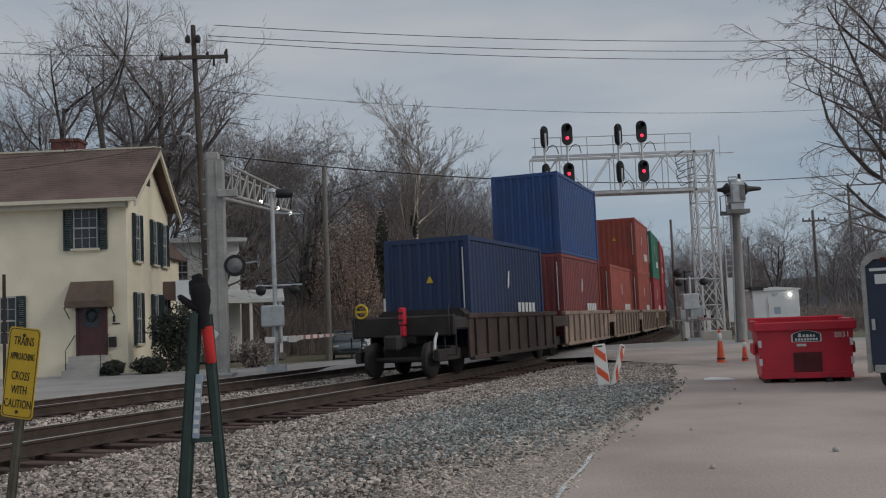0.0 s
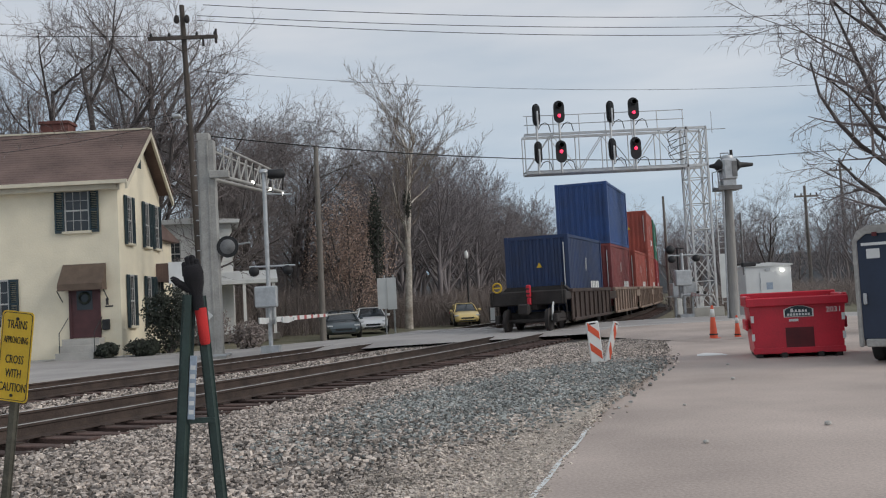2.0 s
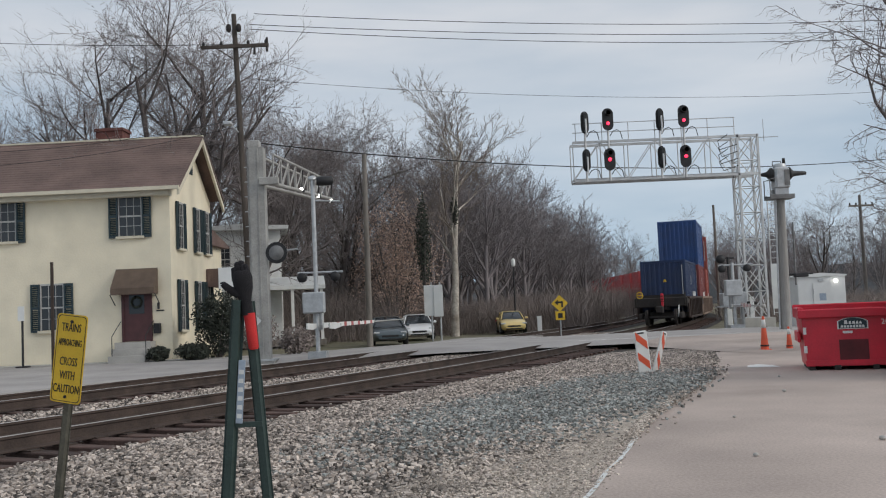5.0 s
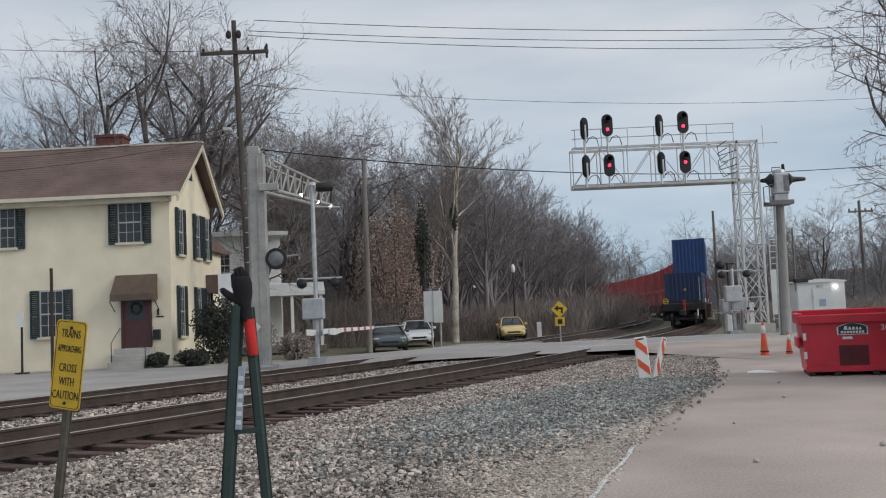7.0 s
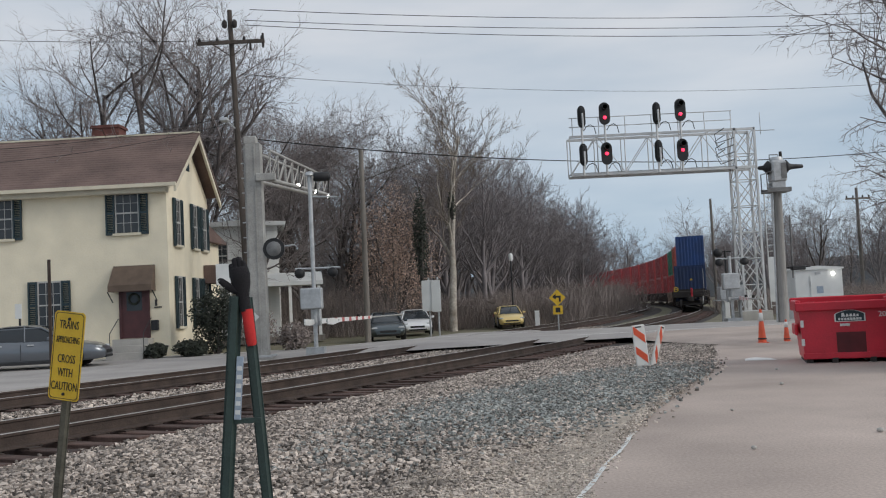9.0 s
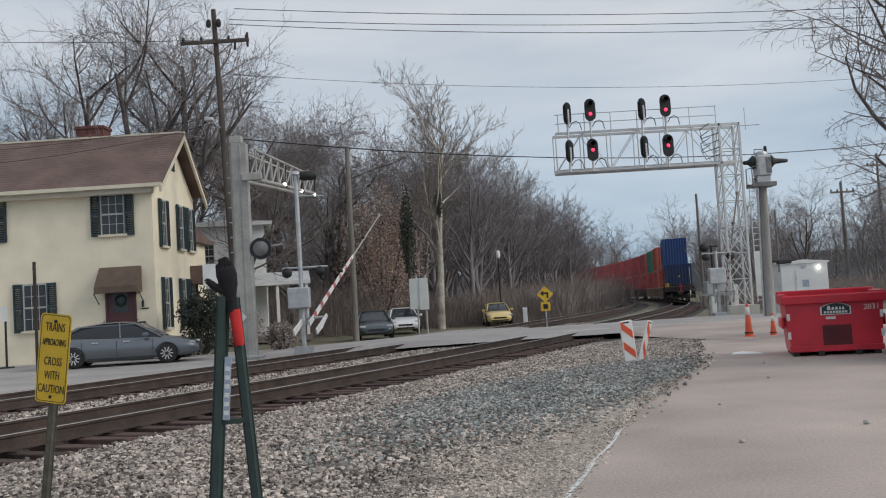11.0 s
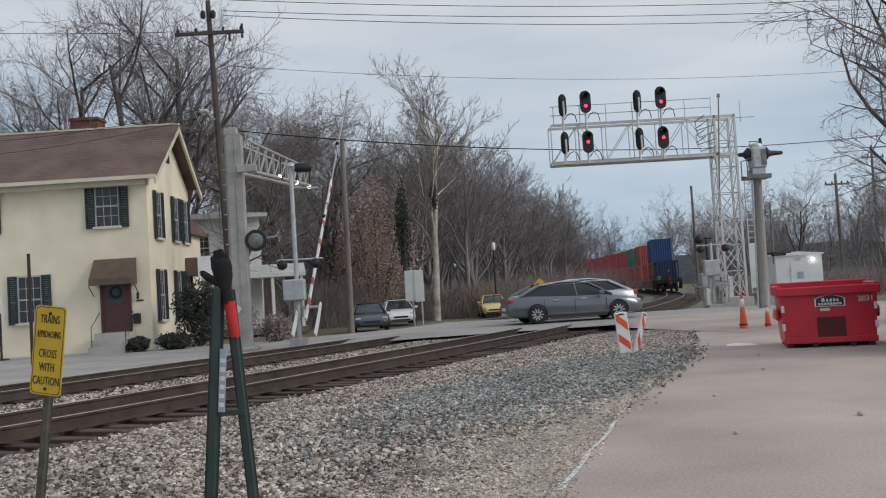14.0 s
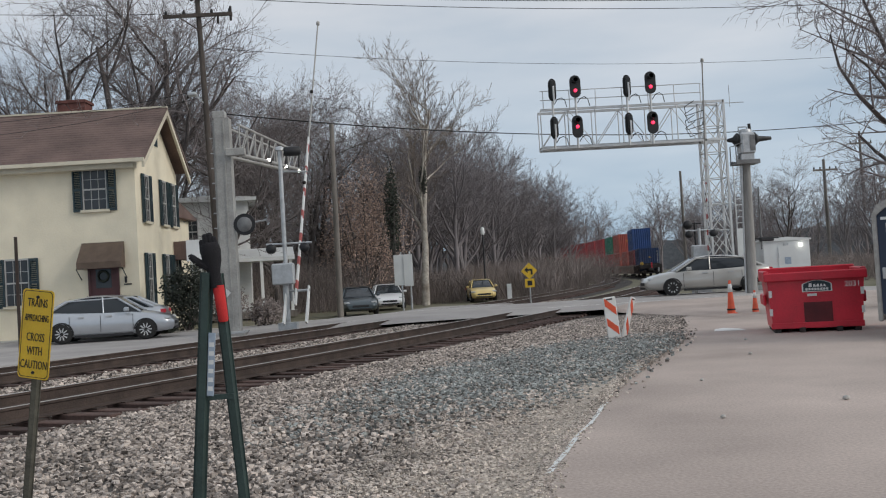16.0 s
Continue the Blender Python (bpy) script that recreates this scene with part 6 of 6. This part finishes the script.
def build_trees():
    tree_kind("tall", M_BARK, M_TWIG, seed=1, height=15.5, radius=.33, spread=.72, upright=.22, first=.3, kids=(9, 5, 5, 4, 3), ratio=.53)
    tree_kind("tall_b", M_BARK, M_TWIG, seed=2, height=15.5, radius=.31, spread=.76, upright=.2, first=.3, kids=(8, 5, 5, 4, 3), ratio=.55)
    tree_kind("broad", M_BARK, M_TWIG, seed=5, height=13, radius=.23, spread=.8, upright=.24, first=.22, kids=(10, 6, 5, 4, 3), ratio=.55)
    tree_kind("pale", M_PALEBARK, M_PALETWIG, seed=31, height=15.5, radius=.24, spread=.62, upright=.22, first=.32, kids=(13, 6, 5, 5, 3), ratio=.46, slim=.78)
    tree_kind("thin", M_BARK, M_TWIG, seed=12, height=12, radius=.13, spread=.42, upright=.5, first=.18, kids=(12, 5, 4, 4), ratio=.42, levels=4)
    tree_kind("over", M_BARK, M_TWIG, seed=15, height=15, radius=.25, spread=.8, upright=.12, first=.15, kids=(17, 6, 5, 5, 3), ratio=.46, droop=.05)
    # trunks and twigs of these two both wear the haze-tinted colour
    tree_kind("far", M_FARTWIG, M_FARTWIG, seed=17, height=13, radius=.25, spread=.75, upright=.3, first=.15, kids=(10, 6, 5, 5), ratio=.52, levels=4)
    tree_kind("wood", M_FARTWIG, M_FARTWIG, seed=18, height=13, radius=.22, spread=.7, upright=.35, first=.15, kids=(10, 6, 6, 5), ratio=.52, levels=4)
    dark = "tall bare grey-brown tree in winter behind the houses"
    for key, x, y, s, r in (("tall", -17.6, 50, 1.2, 10), ("tall_b", -15.3, 47, 1.25, 80), ("tall", -12.3, 49, 1.3, 150), ("tall_b", -20.6, 55, 1.05, 220), ("thin", -21, 46, .95, 40), ("thin", -22.5, 49, 1.1, 100), ("broad", -9.6, 52, 1.12, 30), ("tall", -24, 58, .95, 300), ("thin", -19, 47, 1.0, 10),
                            ("broad", -6.6, 62, 1.08, 120), ("tall", -9.2, 64, .98, 60), ("tall_b", -4.0, 66, .8, 20), ("broad", -3.0, 72, .92, 260), ("tall_b", -27, 52, .9, 44), ("tall", -29, 60, 1.0, 12), ("broad", -12, 60, 1.15, 200),
                            ("broad", -8.0, 56, 1.05, 310), ("tall", -13.9, 53, 1.2, 265), ("broad", -10.6, 57, 1.15, 75), ("broad", -8.7, 59, 1.16, 12), ("broad", -7.1, 60, 1.08, 190), ("broad", -10.4, 61, 1.2, 250), ("broad", -5.6, 64, .98, 330)):
        plant(key, x, y, dark, s, r)
    plant("pale", .5, 58, "tall pale-barked sycamore with dense fine twigs", 1.1, 35)
    rng = random.Random(21)
    wood = "bare tree at the edge of the winter woods"
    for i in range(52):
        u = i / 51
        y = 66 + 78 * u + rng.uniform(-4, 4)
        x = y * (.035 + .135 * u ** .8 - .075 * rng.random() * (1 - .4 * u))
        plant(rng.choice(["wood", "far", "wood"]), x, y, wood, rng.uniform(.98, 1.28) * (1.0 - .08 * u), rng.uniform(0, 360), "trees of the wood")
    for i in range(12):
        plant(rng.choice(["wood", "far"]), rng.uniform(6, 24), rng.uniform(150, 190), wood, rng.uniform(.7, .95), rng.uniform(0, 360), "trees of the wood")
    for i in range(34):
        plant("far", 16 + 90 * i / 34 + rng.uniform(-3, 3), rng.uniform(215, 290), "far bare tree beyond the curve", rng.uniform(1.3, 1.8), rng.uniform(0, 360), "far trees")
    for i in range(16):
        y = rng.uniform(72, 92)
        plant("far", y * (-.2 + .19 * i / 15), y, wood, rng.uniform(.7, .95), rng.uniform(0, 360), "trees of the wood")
    brush("undergrowth", "dense dark brush behind the houses", ((-20, 78), (-1, 96)), 2200, 6.0, M_BRUSH, 8)
    for i in range(46):
        plant(rng.choice(["wood", "far", "thin"]), 27 + 29 * rng.random(), rng.uniform(60, 105), "bare tree in the thicket beyond the lot", rng.uniform(.52, .8), rng.uniform(0, 360), "trees beyond the lot")
    plant("broad", 21.0, 54, "leaning bare tree beyond the lot", .55, 100)
    plant("over", 14.7, 25.0, "large bare tree overhanging the lot", 1.0, 245, "bare trees", 0)
    leaf_clump("tree", "small oak keeping its dry russet leaves", "tree", pose(-3.1, 60.2, 0), (2.9, 2.4, 4.7), 12500, M_RUSSET, 3, .065, 20)
    leaf_clump("tree", "dark ivy-covered tree trunk", "tree", pose(-1.2, 56, 2.6), (.45, .45, 2.9), 1100, M_EVERGREEN, 6, .10)
    leaf_clump("tree", "dark ivy-covered tree fork", "tree", pose(.75, 57.8, 6.6), (.24, .24, .9), 300, M_EVERGREEN, 7, .10)
    for i, (x, y, sx, sz) in enumerate(((-9.75, 36.1, .55, .32), (-11.0, 36.2, .4, .28), (-8.85, 36.9, 1.0, 1.3), (-9.4, 36.2, .35, .3), (-5.8, 36.6, .7, .55), (-7.6, 38.4, .8, .9))):
        leaf_clump("shrub", "low dark evergreen shrub beside the house", "shrub", pose(x, y, .05), (sx, .5, sz), 4200 if i == 2 else 1400, M_EVERGREEN if i < 4 else M_BRUSH, 30 + i, .06)
    brush("undergrowth", "tangle of dry brown brush at the wood's edge", ((-3, 60), (9, 75)), 2400, 2.4, M_BRUSH, 1)
    brush("undergrowth", "tangle of dry brown brush at the wood's edge", ((4, 70), (13, 100)), 2600, 2.8, M_BRUSH, 2)
    brush("undergrowth", "tangle of dry brown brush at the wood's edge", ((8, 100), (22, 150)), 2200, 4.0, M_BRUSH, 3)
    brush("undergrowth", "dry tan grass and brush beyond the lot", ((20, 55), (48, 72)), 3000, 2.0, M_BRUSH, 4)
    brush("undergrowth", "dry brush behind the houses", ((-30, 55), (-3, 66)), 2200, 3.6, M_BRUSH, 5)
    hill = Mesh()
    n = 90
    for a0, a1, dist, hgt, nm in ((-75, 75, 330, 13, 0),):
        pts = [(dist * math.sin(radians(a0 + (a1 - a0) * i / n)), dist * math.cos(radians(a0 + (a1 - a0) * i / n)), hgt * (.8 + .35 * noise.noise((i * .35, 3, 0)) + .12 * noise.noise((i * 2.1, 8, 0)))) for i in range(n + 1)]
        hill.add([(x, y, -1) for x, y, _ in pts] + pts + [(x * 1.3, y * 1.3, h * .8) for x, y, h in pts], [(i, i + 1, n + 2 + i, n + 1 + i) for i in range(n)] + [(n + 1 + i, n + 2 + i, 2 * n + 3 + i, 2 * n + 2 + i) for i in range(n)])
    tagged(part("backdrop_woods", hill, M_HILL), "distant wooded rise of bare grey trees", "backdrop", kind="structure")


# ---------------------------------------------------------------- ballast stones
def stones(name, label, count, place, size, mat, seed):
    rng = np.random.default_rng(seed)
    base = np.array([(x, y, z) for x in (-.75, .75) for y in (-.7, .7) for z in (-.6, .6)], float)
    faces = np.array([(0, 1, 3, 2), (4, 6, 7, 5), (0, 4, 5, 1), (2, 3, 7, 6), (0, 2, 6, 4), (1, 5, 7, 3)])
    pos = place(rng, count)
    count = len(pos)
    v = base[None] * rng.uniform(.6, 1.2, (count, 8, 1)) + rng.normal(0, .2, (count, 8, 3))
    tip = rng.uniform(-.6, .6, count)[:, None]
    v[:, :, 2], v[:, :, 0] = v[:, :, 2] * np.cos(tip) + v[:, :, 0] * np.sin(tip), v[:, :, 0] * np.cos(tip) - v[:, :, 2] * np.sin(tip)
    v *= (size * rng.uniform(.55, 1.35, count))[:, None, None]
    v[:, :, 2] *= .9
    a = rng.uniform(0, 2 * np.pi, count)
    c, s = np.cos(a)[:, None], np.sin(a)[:, None]
    x, y = v[:, :, 0] * c - v[:, :, 1] * s, v[:, :, 0] * s + v[:, :, 1] * c
    v = np.stack([x, y, v[:, :, 2]], 2) + pos[:, None, :]
    f = faces[None] + (np.arange(count) * 8)[:, None, None]
    me = bpy.data.meshes.new(name)
    me.from_pydata(v.reshape(-1, 3).tolist(), [], f.reshape(-1, 4).tolist())
    me.materials.append(mat)
    return tagged(part(name, me, mat), label, "gravel", kind="stuff")


def lot_edge_x(y):
    pts = [(4.0, .1), (7.9, .98), (10.3, 1.74), (12.7, 2.56), (15.0, 3.55), (17.3, 4.5), (23.2, 6.55), (28, 7.6), (32, 8.2)]
    return np.interp(y, [p[0] for p in pts], [p[1] for p in pts])


def near_side(rng, n, y0, y1):
    """Points on the shoulder between the near track and the lot."""
    y = y0 + (y1 - y0) * rng.random(n) ** 1.3
    h = 0.49
    left = -5.757 + (y - 13.0) * math.tan(h) + (1.62 + rng.normal(0, .12, n)) / math.cos(h)
    right = lot_edge_x(y) + rng.normal(0, .22, n)
    keep = right > left
    x = left + (right - left) * rng.random(n)
    d = x - left
    z = -.015 - .02 * rng.random(n) - .03 * np.exp(-d * 1.6)
    return np.stack([x, y, z], 1)[keep]


def blue_heap(x, y):
    """The low spread of fresh blue-grey stone."""
    return np.clip(1.2 - (((x - 2.6) * .80 + (y - 16.0) * -.46) / 2.3) ** 2 - (((x - 1.9) * .46 + (y - 15.6) * .80) / 6.8) ** 2, 0, 1)


def build_stones():
    def plain(rng, n):
        p = near_side(rng, n, 5.0, 30)
        p[:, 2] += .09 * blue_heap(p[:, 0], p[:, 1])
        near_lot = np.clip(1 - (lot_edge_x(p[:, 1]) - p[:, 0]) / 1.5, 0, 1) * np.clip((15.5 - p[:, 1]) / 3, 0, 1)
        return p[rng.random(len(p)) > np.maximum(.5 * blue_heap(p[:, 0], p[:, 1]), .85 * near_lot)]

    def grit(rng, n):
        y = 5.5 + 10 * rng.random(n) ** 1.2
        x = lot_edge_x(y) + .12 - 1.75 * rng.random(n) ** 1.4 + rng.normal(0, .06, n)
        return np.stack([x, y, np.where(x > lot_edge_x(y), .0, -.012) - .004 * rng.random(n) + .07 * blue_heap(x, y)], 1)

    def blue(rng, n):
        p = near_side(rng, n, 8, 26)
        b = blue_heap(p[:, 0], p[:, 1])
        p[:, 2] += .10 * b
        return p[rng.random(len(p)) < .75 * b * b]

    def between(rng, n):
        s = rng.uniform(-8, 40, n)
        o = rng.uniform(-3.7, -1.3, n)
        out = []
        for a, b in zip(s, o):
            if CROSS[0] - .2 < a < CROSS[1]:
                continue
            p, _ = on_track(a, b, -.005)
            out.append(p[:])
        return np.array(out)

    def inside(rng, n):
        out = []
        for a, b in zip(rng.uniform(-8, 40, n), np.where(rng.random(n) < .5, rng.uniform(-5.9, -4.5, n), rng.uniform(-.68, .68, n))):
            if not CROSS[0] - .2 < a < CROSS[1]:
                out.append(on_track(a, b, -.045)[0][:])
        return np.array(out)

    stones("ballast_stones", "pale crushed stone beside the track", 74000, plain, .0255, M_STONE, 1)
    stones("ballast_stones", "fresh blue-grey crushed stone", 62000, blue, .025, M_BLUESTONE, 2)
    stones("ballast_stones", "pale sandy grit along the lot's edge", 26000, grit, .0135, M_GRIT, 5)
    stones("ballast_stones", "pale crushed stone between the tracks", 15000, between, .030, M_STONE, 3)
    stones("ballast_stones", "oil-stained stone between the rails", 9000, inside, .030, M_DIRTY, 4)
    m = Mesh()
    ys = [3 + i * .6 for i in range(48)]
    rows = []
    for y in ys:
        left = -5.757 + (y - 13.0) * math.tan(.49) + 2.15
        right = float(lot_edge_x(y)) + .15
        rows.append([(left + (right - left) * i / 8, y, -.035 + .09 * float(blue_heap(left + (right - left) * i / 8, y))) for i in range(9)])
    m.add([p for r in rows for p in r], [(j * 9 + i, j * 9 + i + 1, j * 9 + i + 10, j * 9 + i + 9) for j in range(len(rows) - 1) for i in range(8)], True)
    tagged(part("ballast_shoulder", m, M_BALLAST), "sloping shoulder of grey gravel", "ballast", kind="structure")
    verge, ys = Mesh(), [4.5 + i * .5 for i in range(22)]
    for y in ys:
        e = float(lot_edge_x(y))
        wide = 1.25 + .25 * noise.noise((y * .8, 2, 0)) - .07 * max(0, y - 9)
        verge.v += [(e - wide, y, -.031 + .09 * float(blue_heap(e - wide, y))), (e - wide * .6, y, -.017 + .085 * float(blue_heap(e - wide * .6, y))), (e + .02, y, -.008 + .08 * float(blue_heap(e, y)))]
    for i in range(len(ys) - 1):
        for j in (0, 1):
            verge.f.append((i * 3 + j, i * 3 + j + 1, i * 3 + j + 4, i * 3 + j + 3))
            verge.smooth.append(True)
    tagged(part("gravel_verge", verge, M_SAND), "strip of pale sandy fines beside the lot", "gravel verge", kind="structure")


# ---------------------------------------------------------------- build
build_ground()
build_road()
build_house()
build_white_house()
build_gantry()
build_siren_pole()
build_crossing_mast()
build_gate(pose(-4.28, 31.5, .05), 79.5, 11.1, 6.0, "grey crossing gate machine with flashers on a tall post")
build_gate(pose(12.55, 41.5, .05), -103.0, 9.2, 3.0, "grey crossing gate machine beside the signal gantry")
build_poles()
build_dumpster()
build_trailer()
build_small_things()
build_near_posts()
build_street_signs()
build_train()
build_cars()
build_trees()
build_tracks()
build_stones()


def motions():
    train_rows()
    for arm, at, heading in GATES:
        walk(arm, [(t, pose(at.x, at.y, at.z, 0, -a, heading)) for t, a in GATE_LIFTS])
    walk(MOVERS["grey"], car_rows([(0, -40), (5, -30), (7, -18.6), (8, -15.8), (8.7, -14.5), (10, -12.9), (10.8, -11.3), (11, -10.6), (11.5, -9.4), (12, -7.0), (12.5, -4.0), (13, -1.6), (13.4, 1.0), (13.7, 3.0), (14, 5.25), (14.3, 7.95), (14.5, 9.55), (14.8, 12.2), (15, 14.0), (15.3, 17.6), (15.5, 21.0), (16, 30)], NEAR_LANE, False))
    walk(MOVERS["silver"], car_rows([(0, 59), (11, 30), (12, 25), (12.5, 19.2), (12.8, 14.1), (13, 12.2), (13.4, 10.3), (13.7, 8.1), (14, 5.8), (14.3, 3.5), (14.5, 2.0), (14.7, .4), (15, -2.4), (15.2, -4.6), (15.4, -6.7), (15.6, -8.7), (15.8, -10.0), (16, -11.6)], FAR_LANE, True))
    walk(MOVERS["small"], car_rows([(0, -58), (13, -28), (14.5, -19.5), (15.4, -14.2), (15.6, -13.1), (15.8, -11.8), (16, -10.6)], NEAR_LANE, False))
    walk(MOVERS["tan"], car_rows([(0, 58), (13, 42), (15, 23.5), (15.4, 17.0), (15.6, 15.1), (15.8, 13.5), (16, 11.85)], FAR_LANE, True))


motions()
